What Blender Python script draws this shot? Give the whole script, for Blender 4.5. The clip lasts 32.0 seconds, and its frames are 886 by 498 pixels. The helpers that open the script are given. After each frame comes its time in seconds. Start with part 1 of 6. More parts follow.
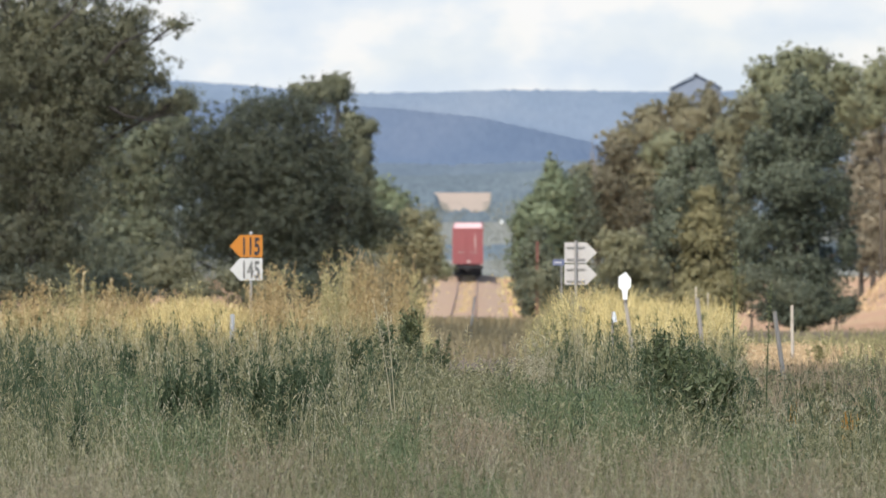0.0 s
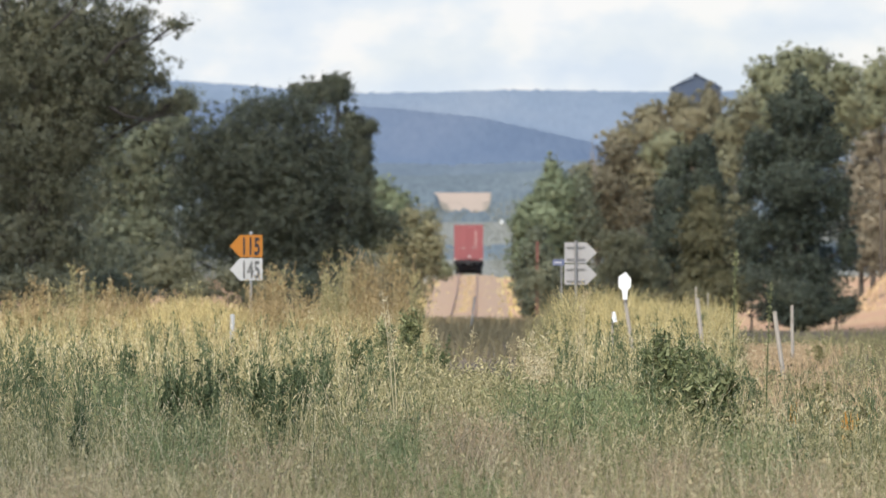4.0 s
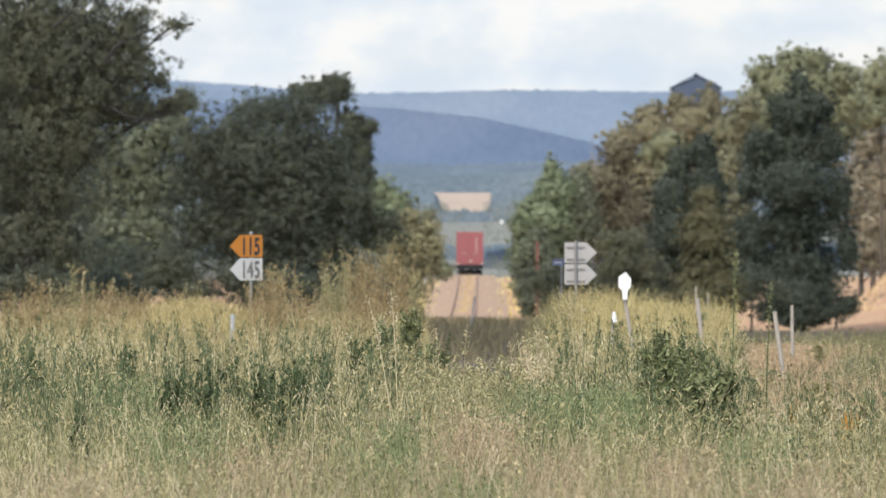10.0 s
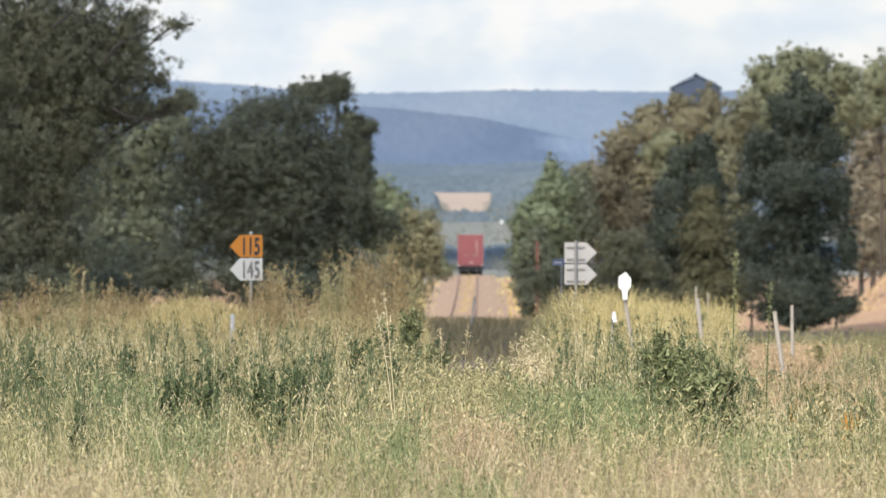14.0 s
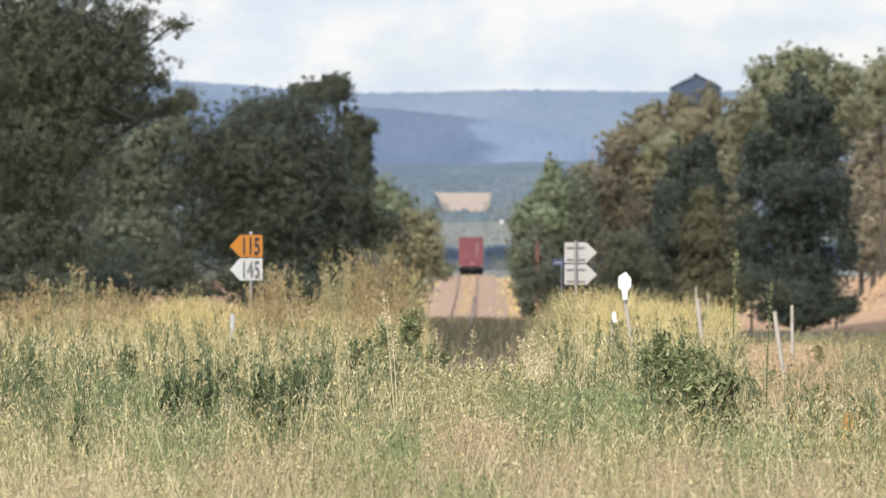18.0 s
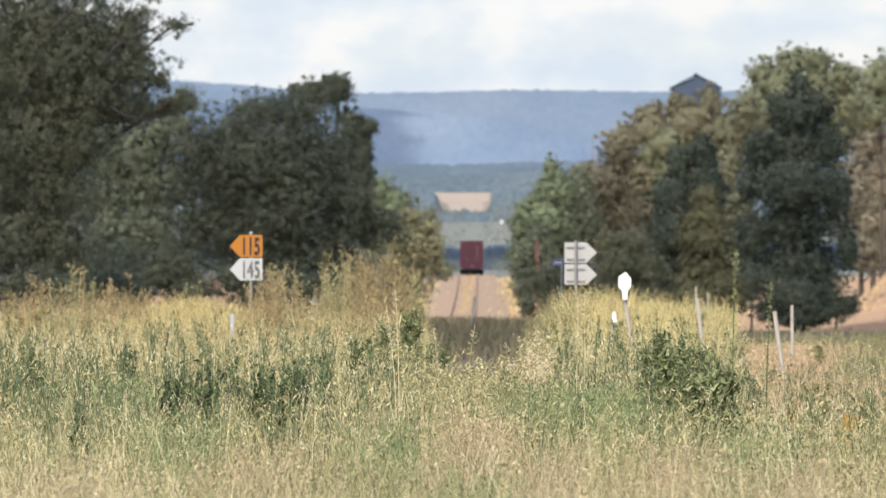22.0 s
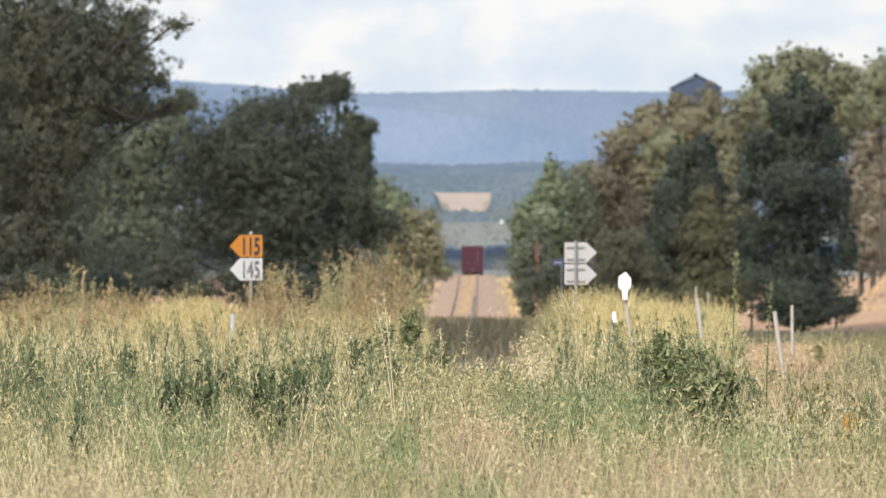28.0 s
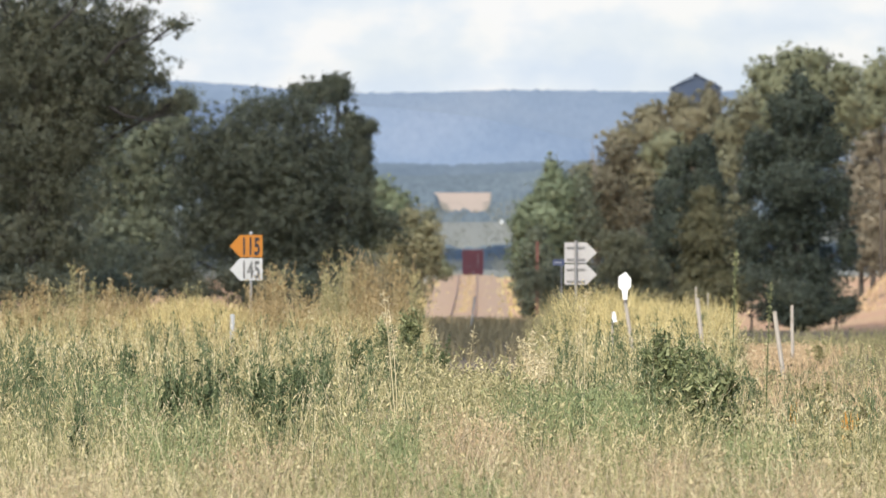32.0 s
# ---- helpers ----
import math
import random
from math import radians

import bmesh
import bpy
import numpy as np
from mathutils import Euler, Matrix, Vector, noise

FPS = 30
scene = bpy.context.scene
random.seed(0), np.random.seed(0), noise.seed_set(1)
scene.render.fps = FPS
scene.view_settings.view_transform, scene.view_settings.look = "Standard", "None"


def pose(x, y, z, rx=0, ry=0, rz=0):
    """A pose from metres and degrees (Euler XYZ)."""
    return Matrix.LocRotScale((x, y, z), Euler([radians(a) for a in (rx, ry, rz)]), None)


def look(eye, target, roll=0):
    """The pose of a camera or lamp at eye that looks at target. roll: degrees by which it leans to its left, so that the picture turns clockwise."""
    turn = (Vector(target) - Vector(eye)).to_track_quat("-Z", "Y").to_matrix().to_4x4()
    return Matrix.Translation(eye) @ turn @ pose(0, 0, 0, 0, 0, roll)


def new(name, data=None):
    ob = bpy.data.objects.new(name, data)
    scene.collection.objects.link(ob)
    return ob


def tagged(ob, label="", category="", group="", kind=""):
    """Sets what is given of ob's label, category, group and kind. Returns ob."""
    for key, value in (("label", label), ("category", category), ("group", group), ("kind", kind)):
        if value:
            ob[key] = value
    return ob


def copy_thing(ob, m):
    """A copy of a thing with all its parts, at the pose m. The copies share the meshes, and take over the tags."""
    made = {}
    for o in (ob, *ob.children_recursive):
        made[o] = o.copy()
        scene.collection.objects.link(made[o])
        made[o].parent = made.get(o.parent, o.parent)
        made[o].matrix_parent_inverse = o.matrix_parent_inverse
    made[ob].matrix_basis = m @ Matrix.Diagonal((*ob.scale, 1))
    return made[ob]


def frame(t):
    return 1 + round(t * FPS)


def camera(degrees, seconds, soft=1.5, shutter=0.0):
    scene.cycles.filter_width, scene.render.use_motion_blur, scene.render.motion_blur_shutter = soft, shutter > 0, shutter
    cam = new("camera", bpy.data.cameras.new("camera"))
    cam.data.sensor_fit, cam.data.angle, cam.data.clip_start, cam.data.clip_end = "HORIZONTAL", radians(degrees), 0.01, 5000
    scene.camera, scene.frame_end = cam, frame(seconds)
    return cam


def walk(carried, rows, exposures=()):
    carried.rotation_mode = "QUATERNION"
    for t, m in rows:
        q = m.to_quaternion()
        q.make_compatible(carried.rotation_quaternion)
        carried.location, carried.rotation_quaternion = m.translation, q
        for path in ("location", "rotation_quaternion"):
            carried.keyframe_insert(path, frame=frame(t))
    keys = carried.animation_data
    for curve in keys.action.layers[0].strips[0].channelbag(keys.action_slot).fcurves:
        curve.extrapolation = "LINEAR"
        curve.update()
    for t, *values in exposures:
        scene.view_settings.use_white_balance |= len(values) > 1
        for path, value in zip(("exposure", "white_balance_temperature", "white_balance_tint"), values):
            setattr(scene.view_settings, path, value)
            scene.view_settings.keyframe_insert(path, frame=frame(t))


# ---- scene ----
cam = camera(3.5923, 32.0, soft=1.4)
cam.data.dof.use_dof, cam.data.dof.focus_distance, cam.data.dof.aperture_fstop = True, 98, 20
EYE = 1.65
HERE = pose(0, 0, EYE, 90 - 0.0756, 0, 0)
walk(cam, [(0, HERE), (32, HERE)])

# ---- light ----
SUN_ELEVATION, SUN_AZIMUTH = 47, 197      # degrees; azimuth clockwise from the view direction
world = bpy.data.worlds.new("sky")
scene.world = world
world.use_nodes = True
wn, wl = world.node_tree.nodes, world.node_tree.links
sky = wn.new("ShaderNodeTexSky")
sky.sky_type, sky.sun_disc = "NISHITA", False
sky.sun_elevation, sky.sun_rotation = radians(SUN_ELEVATION), radians(SUN_AZIMUTH)
sky.air_density, sky.dust_density, sky.ozone_density = 1.0, 1.2, 1.6
wn["Background"].inputs["Strength"].default_value = 0.15
wl.new(sky.outputs[0], wn["Background"].inputs[0])

sun_data = bpy.data.lights.new("sun", "SUN")
sun_data.energy, sun_data.angle, sun_data.color = 4.1, radians(0.53), (1.0, 0.94, 0.84)
sun = new("sun", sun_data)
SUN_WAY = Vector((math.sin(radians(SUN_AZIMUTH)) * math.cos(radians(SUN_ELEVATION)),
                  math.cos(radians(SUN_AZIMUTH)) * math.cos(radians(SUN_ELEVATION)), math.sin(radians(SUN_ELEVATION))))
sun.matrix_world = look(SUN_WAY * 100, (0, 0, 0))
scene.view_settings.exposure = 0.55


# ---- materials ----
def nodes_of(name, rough=0.8, metal=0.0, spec=0.3):
    m = bpy.data.materials.new(name)
    m.use_nodes = True
    n, l = m.node_tree.nodes, m.node_tree.links
    b = n["Principled BSDF"]
    b.inputs["Roughness"].default_value = rough
    b.inputs["Metallic"].default_value = metal
    b.inputs["Specular IOR Level"].default_value = spec
    return m, n, l, b


def ramp(n, l, fac, stops):
    r = n.new("ShaderNodeValToRGB")
    while len(r.color_ramp.elements) < len(stops):
        r.color_ramp.elements.new(0.5)
    for e, (p, c) in zip(r.color_ramp.elements, stops):
        e.position, e.color = p, (*c, 1)
    l.new(fac, r.inputs[0])
    return r.outputs[0]


def noise_of(n, l, scale, detail=4, coords="Object", stretch=(1, 1, 1)):
    c = n.new("ShaderNodeTexCoord")
    mp = n.new("ShaderNodeMapping")
    mp.inputs["Scale"].default_value = stretch
    t = n.new("ShaderNodeTexNoise")
    t.inputs["Scale"].default_value, t.inputs["Detail"].default_value = scale, detail
    l.new(c.outputs[coords], mp.inputs[0])
    l.new(mp.outputs[0], t.inputs["Vector"])
    return t.outputs["Fac"]


def mixed(n, l, fac, a, b, mode="MIX"):
    m = n.new("ShaderNodeMix")
    m.data_type, m.blend_type = "RGBA", mode
    for key, v in ((0, fac), (6, a), (7, b)):
        if hasattr(v, "is_linked"):
            l.new(v, m.inputs[key])
        else:
            m.inputs[key].default_value = v if key == 0 else (*v, 1)
    return m.outputs[2]


def bumped(n, l, b, height, strength=0.4, distance=0.02):
    k = n.new("ShaderNodeBump")
    k.inputs["Strength"].default_value, k.inputs["Distance"].default_value = strength, distance
    l.new(height, k.inputs["Height"])
    l.new(k.outputs[0], b.inputs["Normal"])


def painted(name, colour, worn, rough=0.5, metal=0.0, scale=3.0, amount=0.5, bump=0.15):
    """A coat of colour that weathers to another in patches, with fine grain."""
    m, n, l, b = nodes_of(name, rough, metal)
    big, fine = noise_of(n, l, scale, 5), noise_of(n, l, scale * 14, 3)
    patch = ramp(n, l, big, [(0.45, (0, 0, 0)), (0.75, (amount, amount, amount))])
    c = mixed(n, l, patch, colour, worn)
    l.new(mixed(n, l, 0.18, c, ramp(n, l, fine, [(0.3, (0.35, 0.35, 0.35)), (0.7, (1, 1, 1))]), "MULTIPLY"), b.inputs["Base Color"])
    bumped(n, l, b, fine, bump, 0.004)
    return m


def leafy(name, dark, mid, light, patch_scale=0.5, through_light=0.46, rough=0.6, gloss=0.3, blend=0.8, gaps=0.0):
    """Foliage: each leaf has a tone of its own, and whole sprays lean to one tone; light shines through, and past the fine gaps in a spray."""
    m, n, l, b = nodes_of(name, rough, 0, gloss)
    g = n.new("ShaderNodeNewGeometry")
    one = ramp(n, l, g.outputs["Random Per Island"], [(0.0, dark), (0.5, mid), (1.0, light)])
    many = ramp(n, l, noise_of(n, l, patch_scale, 3), [(0.35, dark), (0.5, mid), (0.66, light)])
    some = ramp(n, l, noise_of(n, l, patch_scale * 4.5, 2), [(0.35, dark), (0.5, mid), (0.66, light)])
    c = mixed(n, l, blend, one, mixed(n, l, 0.4, many, some))
    l.new(c, b.inputs["Base Color"])
    t = n.new("ShaderNodeBsdfTranslucent")
    l.new(c, t.inputs["Color"])
    mix = n.new("ShaderNodeMixShader")
    mix.inputs[0].default_value = through_light
    l.new(b.outputs[0], mix.inputs[1])
    l.new(t.outputs[0], mix.inputs[2])
    if gaps:
        sift, clear = n.new("ShaderNodeMixShader"), n.new("ShaderNodeBsdfTransparent")
        sift.name, sift.inputs[0].default_value = "gaps", gaps
        l.new(mix.outputs[0], sift.inputs[1])
        l.new(clear.outputs[0], sift.inputs[2])
        mix = sift
    l.new(mix.outputs[0], n["Material Output"].inputs["Surface"])
    return m


def ground_material():
    m, n, l, b = nodes_of("dry grassland", 0.95, 0, 0.1)
    big = ramp(n, l, noise_of(n, l, 0.05, 5), [(0.35, (0.36, 0.225, 0.145)), (0.5, (0.45, 0.29, 0.19)), (0.65, (0.42, 0.30, 0.18))])
    small = ramp(n, l, noise_of(n, l, 3.0, 6), [(0.3, (0.55, 0.5, 0.45)), (0.7, (1, 1, 1))])
    green = ramp(n, l, noise_of(n, l, 0.05, 5, stretch=(1, 0.03, 1)), [(0.35, (0.20, 0.212, 0.195)), (0.65, (0.26, 0.265, 0.235))])
    litter = ramp(n, l, noise_of(n, l, 0.7, 5), [(0.35, (0.13, 0.105, 0.075)), (0.65, (0.20, 0.16, 0.115))])
    c = n.new("ShaderNodeTexCoord")
    at = n.new("ShaderNodeSeparateXYZ")
    l.new(c.outputs["Object"], at.inputs[0])
    far = n.new("ShaderNodeMapRange")
    far.inputs["From Min"].default_value, far.inputs["From Max"].default_value = 1210, 1260
    l.new(at.outputs["Y"], far.inputs[0])
    near = n.new("ShaderNodeMapRange")
    near.inputs["From Min"].default_value, near.inputs["From Max"].default_value = 570, 610
    l.new(at.outputs["Y"], near.inputs[0])
    land_tone = mixed(n, l, far.outputs[0], mixed(n, l, near.outputs[0], litter, big), green)
    l.new(mixed(n, l, 0.7, land_tone, small, "MULTIPLY"), b.inputs["Base Color"])
    bumped(n, l, b, noise_of(n, l, 6.0, 5), 0.6, 0.05)
    return m


GROUND = ground_material()
BALLAST = painted("pale pinkish ballast", (0.33, 0.220, 0.16), (0.34, 0.272, 0.145), 0.95, 0, 0.3, 1.0, 0.8)
RAIL = painted("rusty rail steel", (0.30, 0.205, 0.16), (0.22, 0.15, 0.12), 0.8, 0.1, 2.0)
SLEEPER = painted("weathered sleeper", (0.16, 0.13, 0.11), (0.24, 0.2, 0.17), 0.9, 0, 2.0)
CONTAINER_RED = painted("faded red container paint", (0.235, 0.075, 0.08), (0.215, 0.09, 0.09), 0.55, 0, 0.8)
# roof colour, much paler than the red sides
CONTAINER_TOP = painted("pale pink roof", (0.70, 0.52, 0.52), (0.6, 0.4, 0.4), 0.6, 0, 0.8)
WHITE_MARK = painted("white marking", (0.38, 0.29, 0.28), (0.45, 0.36, 0.34), 0.6)
BLACK_STEEL = painted("sooty black steel", (0.022, 0.022, 0.025), (0.05, 0.04, 0.035), 0.7, 0.3, 2.0)
DECK_GREY = painted("pale bracket paint", (0.5, 0.46, 0.42), (0.3, 0.26, 0.22), 0.6)
ORANGE = painted("faded orange sign sheet", (0.39, 0.148, 0.018), (0.34, 0.14, 0.03), 0.5, 0, 2.5, 0.6)
WORN_BLACK = painted("worn grey numeral film", (0.10, 0.10, 0.10), (0.26, 0.26, 0.25), 0.7, 0, 14.0, 0.9)
SIGN_WHITE = painted("weathered white sign sheet", (0.44, 0.44, 0.43), (0.34, 0.34, 0.31), 0.5, 0, 3.0)
SIGN_BACK = painted("bare grey sign back", (0.42, 0.40, 0.38), (0.34, 0.32, 0.30), 0.55, 0.1, 3.0)
SIGN_BLACK = painted("black numeral film", (0.02, 0.02, 0.025), (0.06, 0.06, 0.06), 0.6)
GALVANISED = painted("dull galvanised post", (0.30, 0.29, 0.28), (0.22, 0.2, 0.18), 0.5, 0.4, 4.0)
POST_WHITE = painted("white reflector paint", (0.86, 0.86, 0.84), (0.7, 0.69, 0.66), 0.5, 0, 3.0)
POST_WOOD = painted("silvered fence timber", (0.42, 0.37, 0.31), (0.31, 0.27, 0.22), 0.9, 0, 6.0)
RUST_RED = painted("rust red pole paint", (0.16, 0.06, 0.05), (0.12, 0.06, 0.045), 0.7, 0, 2.0)
SIGN_BLUE = painted("faded blue sign sheet", (0.11, 0.125, 0.21), (0.13, 0.14, 0.20), 0.5)
SILO_SHEET = painted("dark blue-grey sheet metal", (0.17, 0.20, 0.26), (0.21, 0.23, 0.28), 0.6, 0.1, 0.3)
BARK = painted("grey-brown bark", (0.062, 0.052, 0.043), (0.10, 0.085, 0.07), 0.95, 0, 2.0, 0.8, 0.8)
LIMB = painted("dark weathered limb bark", (0.05, 0.042, 0.035), (0.085, 0.07, 0.058), 0.95, 0, 2.0, 0.8, 0.8)
PALE_BARK = painted("bleached dead timber", (0.20, 0.175, 0.15), (0.15, 0.13, 0.11), 0.9, 0, 2.0)
def vapour(name, clear):
    """White cloud that lets a share of the light straight through each of its faces."""
    m, vn, vl, vb = nodes_of(name, 1.0, 0, 0)
    vl.new(ramp(vn, vl, noise_of(vn, vl, 0.01, 5), [(0.3, (0.80, 0.81, 0.83)), (0.7, (0.92, 0.92, 0.92))]), vb.inputs["Base Color"])
    vm, vt = vn.new("ShaderNodeMixShader"), vn.new("ShaderNodeBsdfTransparent")
    vm.inputs[0].default_value = clear
    vl.new(vb.outputs[0], vm.inputs[1])
    vl.new(vt.outputs[0], vm.inputs[2])
    vl.new(vm.outputs[0], vn["Material Output"].inputs["Surface"])
    return m


PLUMAGE = painted("pale grey plumage", (0.62, 0.60, 0.58), (0.5, 0.47, 0.46), 0.8, 0, 12.0)


VAPOUR = vapour("dense white cloud", 0.54)
HEAVY = vapour("heavy white cloud", 0.36)
MIDDLING = vapour("grey-white cloud", 0.18)
VEIL = vapour("thin white cloud", 0.78)
HALF = vapour("half-dense white cloud", 0.66)
STUBBLE = painted("bleached wheat stubble", (0.38, 0.30, 0.235), (0.32, 0.255, 0.20), 0.95, 0, 0.05, 0.7, 0.5)
HOUSE_WHITE = painted("white wall paint", (0.8, 0.8, 0.78), (0.7, 0.7, 0.68), 0.7)

GUM = leafy("olive gum leaves", (0.158, 0.161, 0.108), (0.213, 0.212, 0.134), (0.296, 0.284, 0.176), gaps=0.32)
GUM_DARK = leafy("dark wattle leaves", (0.140, 0.150, 0.103), (0.185, 0.194, 0.129), (0.245, 0.249, 0.157), gaps=0.32)
GUM_PALE = leafy("pale khaki gum leaves", (0.165, 0.182, 0.112), (0.235, 0.25, 0.155), (0.33, 0.338, 0.215), 0.5, 0.42, gaps=0.32)
GUM_BROWN = leafy("tawny gum leaves", (0.18, 0.158, 0.112), (0.255, 0.222, 0.158), (0.345, 0.298, 0.212), 0.5, 0.42, gaps=0.32)
GUM_KHAKI = leafy("khaki brown gum leaves", (0.166, 0.157, 0.102), (0.245, 0.228, 0.148), (0.345, 0.315, 0.205), 0.5, 0.42, gaps=0.32)
GUM_SAGE = leafy("sage green gum leaves", (0.125, 0.142, 0.096), (0.172, 0.192, 0.128), (0.240, 0.260, 0.168), gaps=0.32)
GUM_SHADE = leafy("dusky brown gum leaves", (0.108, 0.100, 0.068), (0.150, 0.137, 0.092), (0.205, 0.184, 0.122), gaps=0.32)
PINE = leafy("blue-green cypress sprays", (0.086, 0.101, 0.072), (0.118, 0.134, 0.091), (0.156, 0.174, 0.115), 0.5, 0.3, gaps=0.32)
PINE_LIGHT = leafy("fresh green cypress sprays", (0.126, 0.158, 0.096), (0.172, 0.208, 0.126), (0.230, 0.265, 0.160), 0.5, 0.3, gaps=0.32)
PINE_OLIVE = leafy("bronze-green cypress sprays", (0.144, 0.132, 0.067), (0.198, 0.178, 0.089), (0.258, 0.228, 0.114), 0.5, 0.25, gaps=0.32)
SHRUB_YELLOW = leafy("yellowing shrub leaves", (0.190, 0.186, 0.112), (0.285, 0.272, 0.162), (0.430, 0.400, 0.245), gaps=0.32)
CORE = {}
for leaf_material in (GUM, GUM_DARK, GUM_PALE, GUM_BROWN, GUM_KHAKI, GUM_SAGE, GUM_SHADE, PINE, PINE_LIGHT, PINE_OLIVE, SHRUB_YELLOW):
    CORE[leaf_material.name] = leaf_material.copy()
    CORE[leaf_material.name].node_tree.nodes["gaps"].inputs[0].default_value = 0.1
# pale, close grey-green tones: the haze over far woods is in the leaf colour
HAZE_LEAF = leafy("haze-paled distant leaves", (0.165, 0.172, 0.145), (0.205, 0.21, 0.175), (0.255, 0.255, 0.21), 0.02, 0.25)
GREEN_BLADE = leafy("grey-green grass blades", (0.045, 0.051, 0.021), (0.201, 0.208, 0.086), (0.685, 0.578, 0.305), 1.9, 0.2, blend=0.58, gloss=0.2)
MEADOW = leafy("olive meadow leaves", (0.099, 0.101, 0.044), (0.330, 0.299, 0.139), (0.836, 0.699, 0.391), 1.9, 0.25, blend=0.52, gloss=0.2)
FRESH = leafy("fresh green grass blades", (0.075, 0.098, 0.040), (0.200, 0.240, 0.100), (0.46, 0.48, 0.235), 2.2, 0.3, blend=0.4, gloss=0.2)
STRAW = leafy("bleached oat straw", (0.27, 0.215, 0.112), (0.57, 0.47, 0.265), (0.90, 0.78, 0.505), 2.1, 0.25, blend=0.5, gloss=0.2)
TAN = leafy("faded tan grass", (0.20, 0.15, 0.085), (0.40, 0.31, 0.19), (0.66, 0.53, 0.35), 1.5, 0.25, blend=0.4, gloss=0.15)
GOLD = leafy("golden dry grass", (0.20, 0.160, 0.066), (0.53, 0.420, 0.180), (0.84, 0.69, 0.35), 0.7, 0.25, blend=0.45, gloss=0.15)
MUSTARD = leafy("yellow flowering grass", (0.32, 0.25, 0.10), (0.60, 0.485, 0.205), (0.84, 0.70, 0.36), 0.7, 0.3, gloss=0.12)
RUSSET = leafy("russet seed stems", (0.150, 0.106, 0.050), (0.370, 0.272, 0.135), (0.760, 0.600, 0.330), 1.6, 0.3, blend=0.4, gloss=0.15)
RANK = leafy("brown-green rank grass", (0.11, 0.095, 0.055), (0.19, 0.16, 0.095), (0.30, 0.25, 0.15), 0.3, 0.2, gloss=0.12)
OAT = leafy("pale shining oat husks", (0.46, 0.37, 0.21), (0.68, 0.57, 0.35), (0.92, 0.80, 0.54), 3.0, 0.3, blend=0.3, gloss=0.2)
PINK_DRY = leafy("pinkish parched grass", (0.34, 0.235, 0.13), (0.56, 0.40, 0.235), (0.76, 0.58, 0.36), 0.7, 0.3, gloss=0.12)
WEED_GREEN = leafy("deep green weed leaves", (0.055, 0.076, 0.036), (0.104, 0.136, 0.062), (0.24, 0.265, 0.14), 1.5, 0.3, blend=0.3, gloss=0.12)
NETTLE = leafy("glossy broad weed leaves", (0.060, 0.076, 0.034), (0.160, 0.184, 0.080), (0.48, 0.48, 0.245), 1.5, 0.3, 0.5, gloss=0.15, blend=0.3)
POD = leafy("yellow-green seed pods", (0.14, 0.15, 0.06), (0.30, 0.30, 0.13), (0.66, 0.62, 0.34), 3.0, 0.3, blend=0.3)
FLOWER = leafy("orange weed flowers", (0.55, 0.24, 0.04), (0.65, 0.32, 0.06), (0.7, 0.42, 0.1), 2.0, 0.3)


# ---- building helpers ----

def quads(name, v, f, mats=(), index=None, normals=None):
    """A mesh from arrays of vertices and of faces that all have four corners, or all three. normals: one for each vertex, to round foliage off."""
    v, f = np.asarray(v, np.float32).reshape(-1, 3), np.asarray(f, np.int32)
    f = f.reshape(-1, f.shape[-1])
    me = bpy.data.meshes.new(name)
    me.vertices.add(len(v))
    me.vertices.foreach_set("co", v.ravel())
    me.loops.add(f.size)
    me.loops.foreach_set("vertex_index", f.ravel())
    me.polygons.add(len(f))
    me.polygons.foreach_set("loop_start", np.arange(0, f.size, f.shape[1], dtype=np.int32))
    for m in mats:
        me.materials.append(m)
    if index is not None:
        me.polygons.foreach_set("material_index", np.asarray(index, np.int32))
    me.update(calc_edges=True)
    if normals is not None:
        me.attributes.new("custom_normal", "FLOAT_VECTOR", "POINT").data.foreach_set("vector", np.asarray(normals, np.float32).ravel())
    return me


def part(name, bm, material, parent, label="", smooth=False):
    me = bpy.data.meshes.new(name)
    bm.to_mesh(me)
    bm.free()
    me.materials.append(material)
    if smooth:
        me.polygons.foreach_set("use_smooth", [True] * len(me.polygons))
    ob = new(name, me)
    ob.parent = parent
    return tagged(ob, label)


def empty(name, m, label, category, group=""):
    ob = new(name)
    ob.empty_display_size = 0.3
    ob.matrix_world = m
    return tagged(ob, label, category, group)


def box(bm, cx, cy, cz, sx, sy, sz, bevel=0.0, m=None):
    r = bmesh.ops.create_cube(bm, size=1, matrix=(m or Matrix()) @ Matrix.Translation((cx, cy, cz)) @ Matrix.Diagonal((sx, sy, sz, 1)))
    if bevel:
        edges = {e for v in r["verts"] for e in v.link_edges}
        bmesh.ops.bevel(bm, geom=list(edges), offset=bevel, segments=1, affect="EDGES")
    return bm


def rod(bm, a, b, r1, r2=None, sides=8):
    a, b = Vector(a), Vector(b)
    d = b - a
    bmesh.ops.create_cone(bm, cap_ends=True, segments=sides, radius1=r1, radius2=r1 if r2 is None else r2, depth=d.length,
                          matrix=Matrix.Translation((a + b) / 2) @ d.to_track_quat("Z", "Y").to_matrix().to_4x4())
    return bm


def outline(bm, pts, y0, y1):
    """A flat board: a polygon in x and z, from y0 to y1."""
    lo = [bm.verts.new((x, y0, z)) for x, z in pts]
    hi = [bm.verts.new((x, y1, z)) for x, z in pts]
    bm.faces.new(lo)
    bm.faces.new(hi[::-1])
    for i in range(len(pts)):
        j = (i + 1) % len(pts)
        bm.faces.new((lo[j], lo[i], hi[i], hi[j]))
    bmesh.ops.recalc_face_normals(bm, faces=bm.faces)
    return bm


